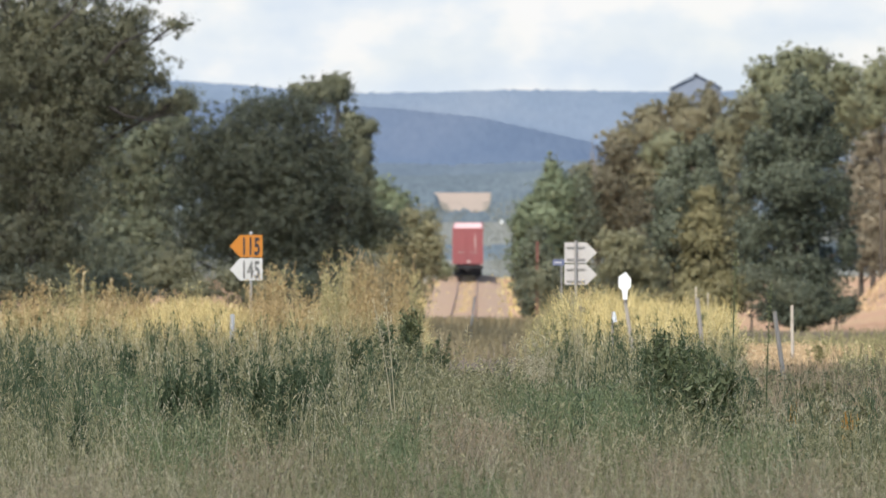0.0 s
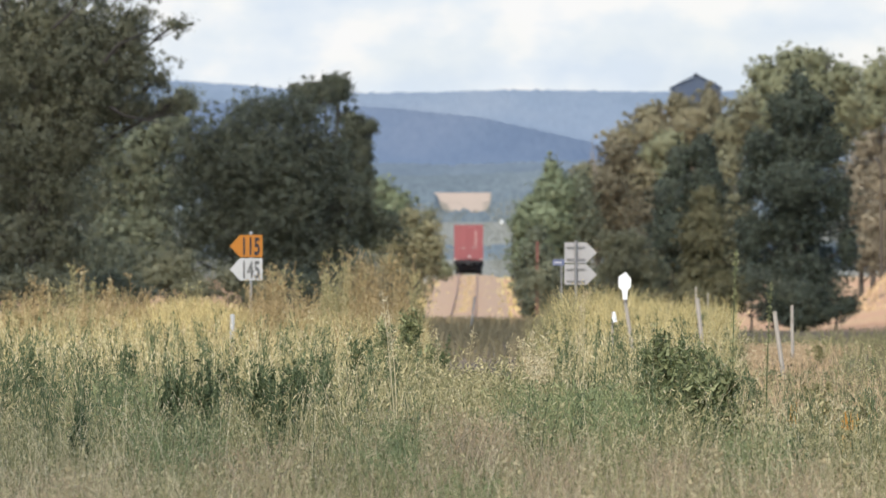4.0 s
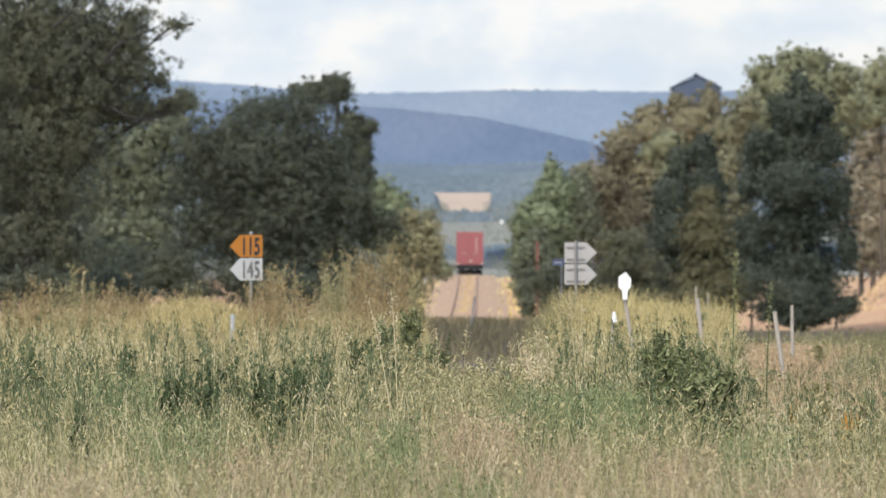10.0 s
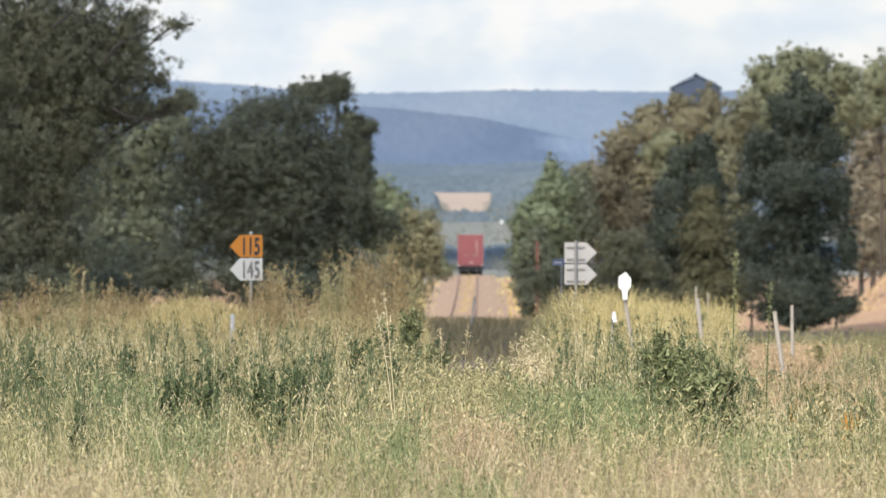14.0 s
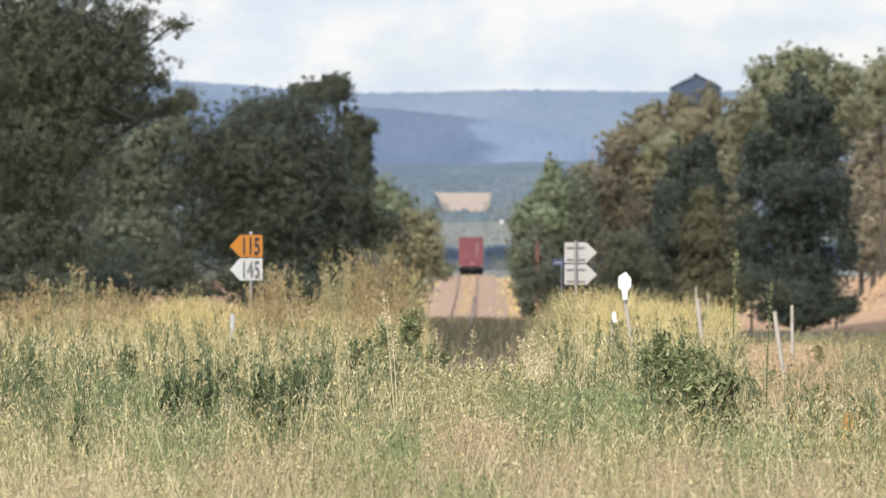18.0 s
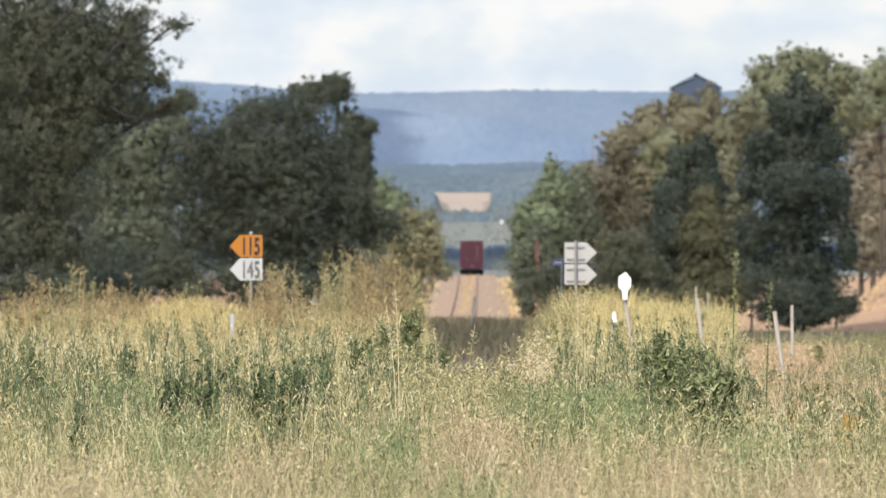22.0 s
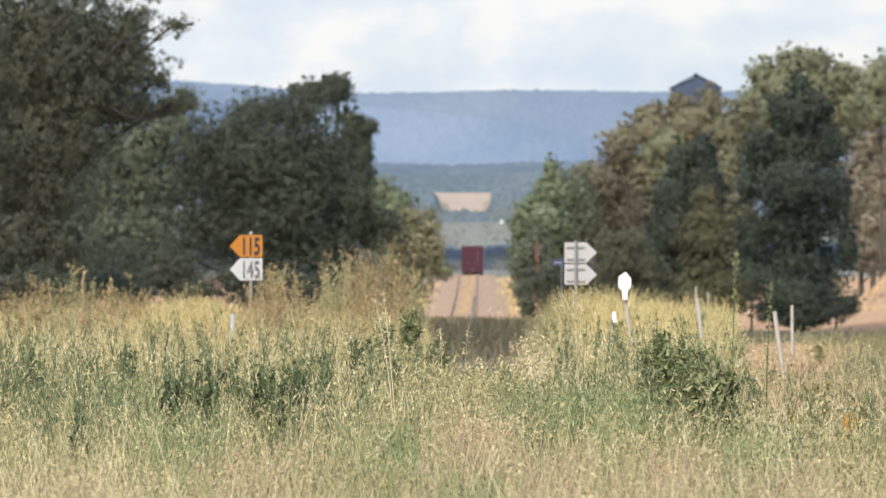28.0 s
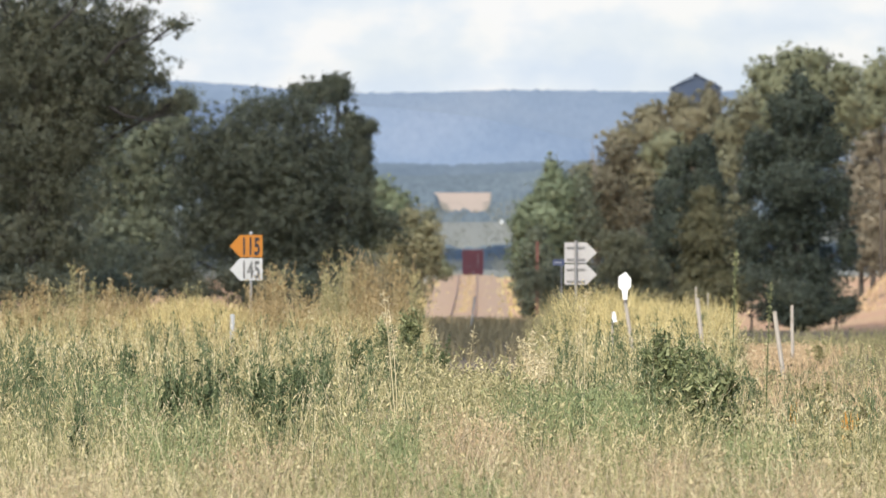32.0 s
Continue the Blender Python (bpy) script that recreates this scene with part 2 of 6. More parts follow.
# ---- the land ----
LAND = [(-400, 0), (180, 0), (230, -0.25), (400, -1.42), (850, -4.05), (950, -3.83), (1050, -3.39), (1130, -2.83), (1178, -2.36), (1227, -2.88),
        (1339, -3.36), (1436, -3.75), (1500, -4.21), (1581, -4.75), (1645, -5.26), (1800, -6.8), (2200, -8), (2600, -3), (3000, 4.6), (3400, 10.2), (4000, 15), (4990, 17)]
LAND_D, LAND_Z = np.array([p[0] for p in LAND], float), np.array([p[1] for p in LAND], float)


def land(x, y):
    """Height of the ground: it dips beyond the weeds, climbs to a crest on the line and rises again far off."""
    z = np.interp(y, LAND_D, LAND_Z)
    z = z + 0.35 * np.sin(x * 0.021 + y * 0.006) * np.clip((np.abs(x - 0.003 * y) - 8) / 40, 0, 1)
    a = 1000 * x / np.maximum(y, 1)
    z = z - 0.42 * np.clip((a + 1.2) / 1.6, 0, 1) * np.clip((6.4 - a) / 1.6, 0, 1) * np.clip((y - 135) / 30, 0, 1) * np.clip((420 - y) / 150, 0, 1)
    rise = np.clip((x / np.maximum(y, 1) - 0.0268) / 0.006, 0, 1)
    z = z + 3.0 * rise ** 2 * (3 - 2 * rise) * np.clip((y - 600) / 110, 0, 1) * np.clip((1100 - y) / 250, 0, 1)
    return z


def track_x(y):
    return 0.0029 * y - 1.3


def land_sheet():
    xs = np.unique(np.concatenate([np.linspace(-4000, -120, 26), np.linspace(-120, 120, 61), np.linspace(120, 4000, 26)]))
    ys = np.unique(np.concatenate([np.linspace(-2500, 0, 12), np.linspace(0, 420, 85), np.linspace(420, 2000, 150), np.linspace(2000, 4990, 80)]))
    gx, gy = np.meshgrid(xs, ys)
    gz = land(gx, gy) + 0.03 * np.sin(gx * 2.1) * np.sin(gy * 1.3)
    n = len(xs)
    i = (np.arange(len(ys) - 1)[:, None] * n + np.arange(n - 1)[None, :]).ravel()
    me = quads("ground", np.stack([gx, gy, gz], -1), np.stack([i, i + 1, i + n + 1, i + n], -1), [GROUND])
    me.polygons.foreach_set("use_smooth", [True] * len(me.polygons))
    return tagged(new("ground", me), "dry straw-coloured paddock falling to a dip and rising again", "ground", kind="structure")


land_sheet()


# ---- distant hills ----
# Forest tones whose base colour already holds the haze of distance.
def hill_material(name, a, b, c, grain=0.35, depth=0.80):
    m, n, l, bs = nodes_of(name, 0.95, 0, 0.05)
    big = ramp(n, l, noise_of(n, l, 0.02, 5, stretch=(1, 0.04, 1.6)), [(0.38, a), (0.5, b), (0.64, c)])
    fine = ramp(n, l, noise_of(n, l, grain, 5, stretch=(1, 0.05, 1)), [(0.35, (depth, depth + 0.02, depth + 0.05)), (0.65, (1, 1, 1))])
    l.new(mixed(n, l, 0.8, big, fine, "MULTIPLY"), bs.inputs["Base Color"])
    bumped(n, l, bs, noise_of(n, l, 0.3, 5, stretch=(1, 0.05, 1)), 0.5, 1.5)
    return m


# blue and grey here are distance haze, painted into the base colours
HILL_FAR = hill_material("haze-tinted far forested ridge", (0.132, 0.172, 0.228), (0.148, 0.19, 0.25), (0.168, 0.206, 0.26), depth=0.88)
HILL_MID = hill_material("haze-tinted nearer forested slope", (0.15, 0.20, 0.275), (0.175, 0.225, 0.295), (0.20, 0.245, 0.31), depth=0.88)
HILL_WOOD = hill_material("haze-tinted woodland canopy", (0.115, 0.145, 0.165), (0.135, 0.167, 0.185), (0.16, 0.19, 0.20), 0.9, 0.62)
HILL_LOW = hill_material("haze-tinted low woods", (0.105, 0.137, 0.17), (0.12, 0.153, 0.185), (0.14, 0.172, 0.20))


def ridge(name, y, depth, top, foot, material, label, rough, seed):
    """A forested ridge: a slope that climbs from its foot to a crest line with tree crowns on it. top: crest height by x."""
    xs, rows = np.concatenate([np.linspace(-1500, -210, 50), np.linspace(-200, 200, 520), np.linspace(210, 1500, 50)]), 10
    px, pz = zip(*top)
    crest = np.interp(xs, px, pz)
    crowns = np.array([rough * (noise.noise((x * 0.02, seed, 0)) + 0.6 * noise.noise((x * 0.22, seed, 3)) + 0.6 * noise.noise((x * 0.5, seed, 5)) + 0.5 * noise.noise((x * 1.3, seed, 7))) for x in xs])
    v = []
    for k in range(rows + 1):
        q = k / rows
        z = foot + (crest - foot) * (1 - (1 - q) ** 1.6) + crowns * q ** 9
        bump = np.array([noise.noise((x * 0.03, q * 6, seed)) for x in xs]) * rough * 0.5 * (1 - q)
        v.append(np.stack([xs, np.full_like(xs, y - depth * (1 - q)) + bump * 8, z + bump * (q > 0)], -1))
    for q in (1, 2):
        v.append(np.stack([xs, np.full_like(xs, y + q * 10), crest + crowns - (crest - foot + 5) * (q - 1) - q * 2], -1))
    n = len(xs)
    i = (np.arange(rows + 2)[:, None] * n + np.arange(n - 1)[None, :]).ravel()
    me = quads(name, np.array(v), np.stack([i, i + 1, i + n + 1, i + n], -1), [material])
    me.polygons.foreach_set("use_smooth", [True] * len(me.polygons))
    return tagged(new(name, me), label, "hills", kind="structure")


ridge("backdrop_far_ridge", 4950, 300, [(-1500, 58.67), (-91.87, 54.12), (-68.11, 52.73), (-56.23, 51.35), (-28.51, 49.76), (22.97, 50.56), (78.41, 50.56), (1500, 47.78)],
      12, HILL_FAR, "long forested ridge, tinted blue for distance haze", 0.6, 1.0)
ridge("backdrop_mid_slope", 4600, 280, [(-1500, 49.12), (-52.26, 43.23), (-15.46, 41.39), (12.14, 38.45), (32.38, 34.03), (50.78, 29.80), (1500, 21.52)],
      10, HILL_MID, "forested hill slope falling away, tinted blue for haze", 0.4, 2.0)
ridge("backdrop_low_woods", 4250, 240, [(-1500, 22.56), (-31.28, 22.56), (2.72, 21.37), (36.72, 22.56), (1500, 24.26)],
      10, HILL_LOW, "low wooded rise, tinted blue-green for haze", 0.7, 3.0)


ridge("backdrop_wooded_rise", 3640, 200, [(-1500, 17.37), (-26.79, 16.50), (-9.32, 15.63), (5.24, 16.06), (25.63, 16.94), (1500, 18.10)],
      9.5, HILL_WOOD, "wooded rise behind a pale paddock, tinted blue-green for haze", 0.8, 4.0)
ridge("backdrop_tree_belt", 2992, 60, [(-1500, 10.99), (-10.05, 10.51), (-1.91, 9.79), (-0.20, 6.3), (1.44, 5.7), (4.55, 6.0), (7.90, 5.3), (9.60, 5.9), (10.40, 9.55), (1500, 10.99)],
      3.2, HILL_WOOD, "belt of haze-tinted trees below a pale paddock", 1.1, 5.0)


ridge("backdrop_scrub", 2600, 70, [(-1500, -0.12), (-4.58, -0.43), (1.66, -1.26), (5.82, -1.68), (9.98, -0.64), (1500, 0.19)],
      -5.2, HILL_WOOD, "line of haze-tinted scrub across a far pasture", 0.9, 6.0)


# ---- clouded sky ----
def cloud_sheet():
    m = bpy.data.materials.new("broken white cloud")
    m.use_nodes = True
    n, l = m.node_tree.nodes, m.node_tree.links
    big = noise_of(n, l, 0.016, 9, stretch=(1, 1, 1.9))
    cover = ramp(n, l, big, [(0.30, (0.85, 0.85, 0.85)), (0.55, (1, 1, 1))])
    tone = ramp(n, l, noise_of(n, l, 0.022, 8, stretch=(1, 1, 1.7)), [(0.36, (0.74, 0.83, 0.94)), (0.50, (0.85, 0.91, 0.97)), (0.60, (0.99, 0.99, 0.985))])
    e = n.new("ShaderNodeEmission")
    e.inputs["Strength"].default_value = 0.66
    t = n.new("ShaderNodeBsdfTransparent")
    mix = n.new("ShaderNodeMixShader")
    l.new(tone, e.inputs["Color"])
    l.new(cover, mix.inputs[0])
    l.new(t.outputs[0], mix.inputs[1])
    l.new(e.outputs[0], mix.inputs[2])
    l.new(mix.outputs[0], n["Material Output"].inputs["Surface"])
    bm = bmesh.new()
    w = 1400
    c = [bm.verts.new(p) for p in ((-w, 0, 0), (w, 0, 0), (w, 0, 500), (-w, 0, 500))]
    bm.faces.new(c)
    me = bpy.data.meshes.new("backdrop_cloud_layer")
    bm.to_mesh(me)
    bm.free()
    me.materials.append(m)
    ob = new("backdrop_cloud_layer", me)
    ob.location = (0, 4985, 15)
    return tagged(ob, "broken white cloud over pale blue sky, drifting slowly", "clouds", kind="structure")


CLOUDS = cloud_sheet()


WIND = Vector((-5.5, 0, 0))      # metres a second
CLOUD_BASE = 900
SHADING = []


def cumulus(x0, x1, y0, y1, seed, material=None):
    """A flat-based cumulus overhead that shades the land from x0 to x1 and y0 to y1 as the clip begins."""
    r = np.random.default_rng(seed)
    off = SUN_WAY * (CLOUD_BASE / SUN_WAY.z)
    home = Vector(((x0 + x1) / 2, (y0 + y1) / 2, 0)) + off
    wx, wy = (x1 - x0) / 2, (y1 - y0) / 2
    rings, spokes = 9, 96
    th = np.linspace(0, 2 * np.pi, spokes, endpoint=False)
    edge = (np.abs(np.cos(th)) ** 14 + np.abs(np.sin(th)) ** 14) ** (-1 / 14)
    ragged = np.array([noise.noise((math.cos(a) * wx * 0.02, math.sin(a) * wy * 0.02, seed)) + 0.5 * noise.noise((math.cos(a) * wx * 0.07, math.sin(a) * wy * 0.07, seed)) for a in th])
    px, py = np.cos(th) * edge * (wx + 9 * ragged), np.sin(th) * edge * (wy + 9 * ragged)
    thick = min(wx, wy) * 0.35
    top, low = [], []
    for k in range(1, rings + 1):
        q = k / rings
        x, y = px * q, py * q
        h = np.array([noise.noise((u * 0.012, w * 0.012, seed)) + 0.6 * noise.noise((u * 0.04, w * 0.04, seed)) for u, w in zip(x, y)])
        top.append(np.stack([x, y, thick * (1 - q ** 3) * (0.7 + 0.6 * h)], -1))
        low.append(np.stack([x, y, -3 - 4 * (1 - q) * (1 + h)], -1))
    low[-1] = top[-1]
    v = np.concatenate([np.array([[0, 0, thick], [0, 0, -6]]), np.concatenate(top), np.concatenate(low)])
    bm = bmesh.new()
    vs = [bm.verts.new(p) for p in v]
    for base, hub, flip in ((2, 0, False), (2 + rings * spokes, 1, True)):
        for k in range(-1, rings - 1):
            for j in range(spokes):
                i = (j + 1) % spokes
                c = (base + (k + 1) * spokes + j, base + (k + 1) * spokes + i)
                f = (hub, *c) if k < 0 else (base + k * spokes + j, *c, base + k * spokes + i)
                bm.faces.new([vs[n] for n in (f[::-1] if flip else f)])
    me = bpy.data.meshes.new("backdrop_cumulus")
    bm.to_mesh(me)
    bm.free()
    me.materials.append(material or VAPOUR)
    me.polygons.foreach_set("use_smooth", [True] * len(me.polygons))
    ob = new("backdrop_cumulus", me)
    ob.location = home
    SHADING.append((ob, home))
    return tagged(ob, "white flat-based cumulus cloud drifting over the paddocks", "cloud", "drifting cumulus clouds", "structure")


cumulus(-420, 20, -260, 172, 1, HEAVY)
cumulus(19, 72, -260, 240, 5, VEIL)
cumulus(-300, 10, 330, 425, 6)
cumulus(-70, 22, 444, 488, 7)
cumulus(17, 520, 252, 615, 2)
cumulus(60, 900, 1417, 1860, 3, MIDDLING)
cumulus(58, 900, 2420, 2580, 8, MIDDLING)
cumulus(-700, 120, 4300, 4640, 4, HALF)


# ---- the railway line ----
def line_strip(y0, y1, step, section):
    """Sweeps a section of (offset, height) along the line."""
    ys = np.arange(y0, y1 + step, step)
    x, z = track_x(ys), np.interp(ys, LAND_D, LAND_Z)
    v = np.array([[(x[i] + o, ys[i], z[i] + h) for o, h in section] for i in range(len(ys))])
    n = len(section)
    i = (np.arange(len(ys) - 1)[:, None] * n + np.arange(n - 1)[None, :]).ravel()
    return v.reshape(-1, 3), np.stack([i, i + 1, i + n + 1, i + n], -1)


def railway():
    v, f = line_strip(872, 2300, 4, [(-3.4, -0.1), (-2.1, 0.2), (-1.5, 0.30), (1.5, 0.30), (2.1, 0.2), (3.4, -0.1)])
    bed = tagged(new("track_bed", quads("track_bed", v, f, [BALLAST])), "pale pinkish ballast bed of a single railway line", "track bed", kind="structure")
    for side in (-1, 1):
        c = side * 0.7525
        v, f = line_strip(872, 2300, 4, [(c - 0.07, 0.30), (c - 0.07, 0.32), (c - 0.01, 0.33), (c - 0.01, 0.43), (c - 0.036, 0.44), (c - 0.036, 0.46),
                                         (c + 0.036, 0.46), (c + 0.036, 0.44), (c + 0.01, 0.43), (c + 0.01, 0.33), (c + 0.07, 0.32), (c + 0.07, 0.30)])
        tagged(new("rail", quads("rail", v, f, [RAIL])), "rusty steel rail on weathered sleepers", "rail", "rails of the line", "structure")
    ys = np.arange(872, 2300, 0.66)
    x, z = track_x(ys), np.interp(ys, LAND_D, LAND_Z) + 0.08
    c = np.array([(a, b, h) for a in (-1.25, 1.25) for b in (-0.12, 0.12) for h in (0, 0.19)])
    v = np.stack([x, ys, z], -1)[:, None, :] + c[None]
    f = np.array([(0, 1, 3, 2), (4, 6, 7, 5), (0, 4, 5, 1), (2, 3, 7, 6), (1, 5, 7, 3), (0, 2, 6, 4)])
    f = (np.arange(len(ys)) * 8)[:, None, None] + f[None]
    tagged(new("sleepers", quads("sleepers", v, f, [SLEEPER])), "weathered grey sleepers half sunk in ballast", "sleepers", kind="stuff")


railway()
RAIL_TOP = 0.46


# ---- the train ----
def wagon():
    """A skeletal container wagon; its origin is on the rail top under its rear end, and it runs along +y."""
    w = empty("container_wagon", Matrix(), "black skeletal container wagon on two bogies", "wagon", "wagons of the train")
    L = 14.2
    bm = box(bmesh.new(), 0, L / 2, 1.03, 0.55, L, 0.34, 0.02)
    box(bm, 0, 0.18, 1.08, 2.5, 0.3, 0.26, 0.02)
    box(bm, 0, L - 0.18, 1.08, 2.5, 0.3, 0.26, 0.02)
    for y in (1.9, 5.2, 9.0, L - 1.9):
        box(bm, 0, y, 1.1, 2.44, 0.32, 0.2, 0.015)
    part("underframe", bm, BLACK_STEEL, w)
    for x in (-1.12, 1.12):
        for y in (0.95, L - 0.95):
            part("bracket", box(bmesh.new(), x, y, 1.26, 0.22, 0.3, 0.1, 0.015), DECK_GREY, w, "pale corner bracket")
    part("coupler", rod(box(bmesh.new(), 0, -0.25, 0.88, 0.28, 0.35, 0.3, 0.03), (0, -0.1, 0.88), (0, 0.4, 0.88), 0.1), BLACK_STEEL, w, "cast steel coupler")
    part("brake_hose", rod(rod(bmesh.new(), (0.35, -0.05, 0.85), (0.37, -0.2, 0.5), 0.03), (0.37, -0.2, 0.5), (0.2, -0.25, 0.4), 0.03), BLACK_STEEL, w)
    for y in (1.9, L - 1.9):
        bm = bmesh.new()
        for x in (-1.0, 1.0):
            box(bm, x, y, 0.52, 0.16, 2.3, 0.22, 0.02)
            box(bm, x, y, 0.66, 0.2, 0.7, 0.2, 0.02)
            for dy in (-0.9, 0.9):
                box(bm, x, y + dy, 0.46, 0.24, 0.34, 0.34, 0.02)
        box(bm, 0, y, 0.62, 2.1, 0.5, 0.24, 0.02)
        bogie = part("bogie", bm, BLACK_STEEL, w, "cast steel bogie frame")
        for dy in (-0.9, 0.9):
            bm = rod(bmesh.new(), (-0.95, y + dy, 0.46), (0.95, y + dy, 0.46), 0.08)
            for x in (-0.74, 0.74):
                rod(bm, (x - 0.065, y + dy, 0.46), (x + 0.065, y + dy, 0.46), 0.46, sides=24)
                rod(bm, (x - math.copysign(0.09, x), y + dy, 0.46), (x - math.copysign(0.06, x), y + dy, 0.46), 0.50, sides=24)
            part("wheelset", bm, BLACK_STEEL, bogie)
    return w


def container():
    """A 40 foot box; its origin is in the middle of its rear bottom edge."""
    c = empty("shipping_container", Matrix(), "faded red steel shipping container with closed doors", "container", "containers of the train")
    W, H, L = 2.44, 2.9, 12.19
    for x in (-1, 1):
        n = 62
        pts = []
        for i in range(n):
            y = 0.2 + (L - 0.4) * i / (n - 1)
            pts.append((y, (W / 2 - 0.03 - (0.035 if i % 4 < 2 else 0)) * x))
        bm = bmesh.new()
        lo = [bm.verts.new((px, y, 0.12)) for y, px in pts]
        hi = [bm.verts.new((px, y, H - 0.1)) for y, px in pts]
        for i in range(n - 1):
            bm.faces.new((lo[i], lo[i + 1], hi[i + 1], hi[i]))
        part("side_panel", bm, CONTAINER_RED, c)
        part("side_rail", box(box(bmesh.new(), x * (W / 2 - 0.05), L / 2, 0.07, 0.1, L - 0.36, 0.14), x * (W / 2 - 0.05), L / 2, H - 0.06, 0.1, L - 0.36, 0.12), CONTAINER_RED, c)
        for y in (0.09, L - 0.09):
            part("corner_post", box(bmesh.new(), x * (W / 2 - 0.085), y, H / 2, 0.17, 0.18, H - 0.3, 0.01), CONTAINER_RED, c)
            for z in (0.075, H - 0.075):
                part("corner_casting", box(bmesh.new(), x * (W / 2 - 0.088), y, z, 0.18, 0.19, 0.15, 0.012), CONTAINER_RED, c)
    bm = box(bmesh.new(), 0, L / 2, H - 0.05, W - 0.2, L - 0.36, 0.04)
    for i in range(20):
        box(bm, 0, 0.6 + i * 0.58, H - 0.02, W - 0.3, 0.2, 0.03)
    part("roof", bm, CONTAINER_TOP, c, "pale pink roof panel")
    part("header", box(bmesh.new(), 0, 0.07, H - 0.08, W - 0.34, 0.12, 0.14, 0.01), CONTAINER_RED, c, "")
    part("sill", box(bmesh.new(), 0, 0.07, 0.08, W - 0.34, 0.12, 0.16, 0.01), CONTAINER_RED, c)
    part("floor", box(bmesh.new(), 0, L / 2, 0.1, W - 0.2, L - 0.4, 0.06), BLACK_STEEL, c)
    part("front_wall", box(bmesh.new(), 0, L - 0.06, H / 2, W - 0.34, 0.06, H - 0.3), CONTAINER_RED, c)
    for x in (-1, 1):
        bm = box(bmesh.new(), x * 0.525, 0.06, 1.45, 1.03, 0.05, 2.58, 0.008)
        for k in range(3):
            box(bm, x * 0.525, 0.03, 0.65 + k * 0.75, 0.86, 0.03, 0.5, 0.008)
        door = part("door", bm, CONTAINER_RED, c)
        for dx in (0.26, 0.80):
            part("locking_bar", rod(bmesh.new(), (x * dx, -0.01, 0.1), (x * dx, -0.01, 2.77), 0.028), CONTAINER_RED, door)
        part("lock_handle", box(bmesh.new(), x * 0.5, -0.02, 0.95, 0.5, 0.03, 0.05), GALVANISED, door)
    for k in range(9):
        part("marking", box(bmesh.new(), 0.60, 0.008, 2.28 - k * 0.13, 0.13, 0.006, 0.085), WHITE_MARK, c, "white marking bar")
    part("placard", box(bmesh.new(), 0.08, -0.03, 0.22, 0.24, 0.01, 0.2), WHITE_MARK, c, "white placard")
    return c


WAGON_PITCH = 15.0
WAGONS = [wagon()]
BOXES = [container()]
for _ in range(5):
    WAGONS.append(copy_thing(WAGONS[0], Matrix()))
    BOXES.append(copy_thing(BOXES[0], Matrix()))


# ---- lineside signs and posts ----
def digits(text, size, x, z, y, material, parent, name="numeral"):
    cu = bpy.data.curves.new(name, "FONT")
    cu.body, cu.size, cu.extrude, cu.align_x = text, size, 0.002, "CENTER"
    cu.offset = 0.0085
    cu.space_character = 1.0
    tmp = new(name + "_tmp", cu)
    me = bpy.data.meshes.new_from_object(tmp.evaluated_get(bpy.context.evaluated_depsgraph_get()))
    bpy.data.objects.remove(tmp)
    me.materials.clear()
    me.materials.append(material)
    me.transform(Matrix.Translation((x, y, z)) @ Matrix.Rotation(radians(90), 4, "X") @ Matrix.Diagonal((0.55, 1, 1, 1)))
    ob = new(name, me)
    ob.parent = parent
    return tagged(ob, "black numerals " + text)


def speed_sign_front():
    d = 200
    s = empty("speed_sign", pose(-2.72, 200, -0.21, 0, 0, 0), "orange and white arrow-shaped speed boards on a post in weeds", "sign", "lineside speed signs")
    h = 5.12 - 3.32
    part("post", rod(bmesh.new(), (0, 0.03, -0.2), (0, 0.03, h + 0.02), 0.022, sides=10), GALVANISED, s, "dull galvanised pipe")
    part("post_cap", rod(bmesh.new(), (0, 0.03, h + 0.02), (0, 0.03, h + 0.045), 0.026, 0.012, 10), SIGN_WHITE, s)
    for name, z0, mat, text in (("upper_board", h - 0.005, ORANGE, "115"), ("lower_board", h - 0.335, SIGN_WHITE, "145")):
        a, b = -0.30, 0.165
        pts = [(b, z0), (b, z0 - 0.315), (-0.155, z0 - 0.315), (a, z0 - 0.1575), (-0.155, z0)]
        board = part(name, outline(bmesh.new(), pts, -0.004, 0.0), mat, s, "orange arrow board" if text == "115" else "white arrow board")
        digits(text, 0.335, -0.005, z0 - 0.275, -0.0075, SIGN_BLACK if text == "115" else WORN_BLACK, board)
        part("clamp", box(bmesh.new(), 0, 0.012, z0 - 0.16, 0.07, 0.022, 0.03), GALVANISED, s)


def speed_sign_back():
    s = empty("speed_sign", pose(1.88, 200, -0.21, 0, 0, 0), "unpainted grey backs of two arrow-shaped boards on a post", "sign", "lineside speed signs")
    h = 5.12 - 3.42
    part("post", rod(bmesh.new(), (0, -0.03, -0.2), (0, -0.03, h + 0.02), 0.022, sides=10), GALVANISED, s, "dull galvanised pipe")
    for name, z0 in (("upper_board", h - 0.01), ("lower_board", h - 0.32)):
        pts = [(-0.16, z0), (-0.16, z0 - 0.29), (0.15, z0 - 0.29), (0.30, z0 - 0.145), (0.15, z0)]
        board = part(name, outline(bmesh.new(), pts, 0.0, 0.004), SIGN_BACK, s, "bare grey board back")
        for dz in (0.07, 0.24):
            part("stiffener", box(bmesh.new(), 0.0, -0.008, z0 - dz, 0.26, 0.014, 0.03, 0.003), GALVANISED, board, "dull metal stiffening strip")


speed_sign_front()
speed_sign_back()


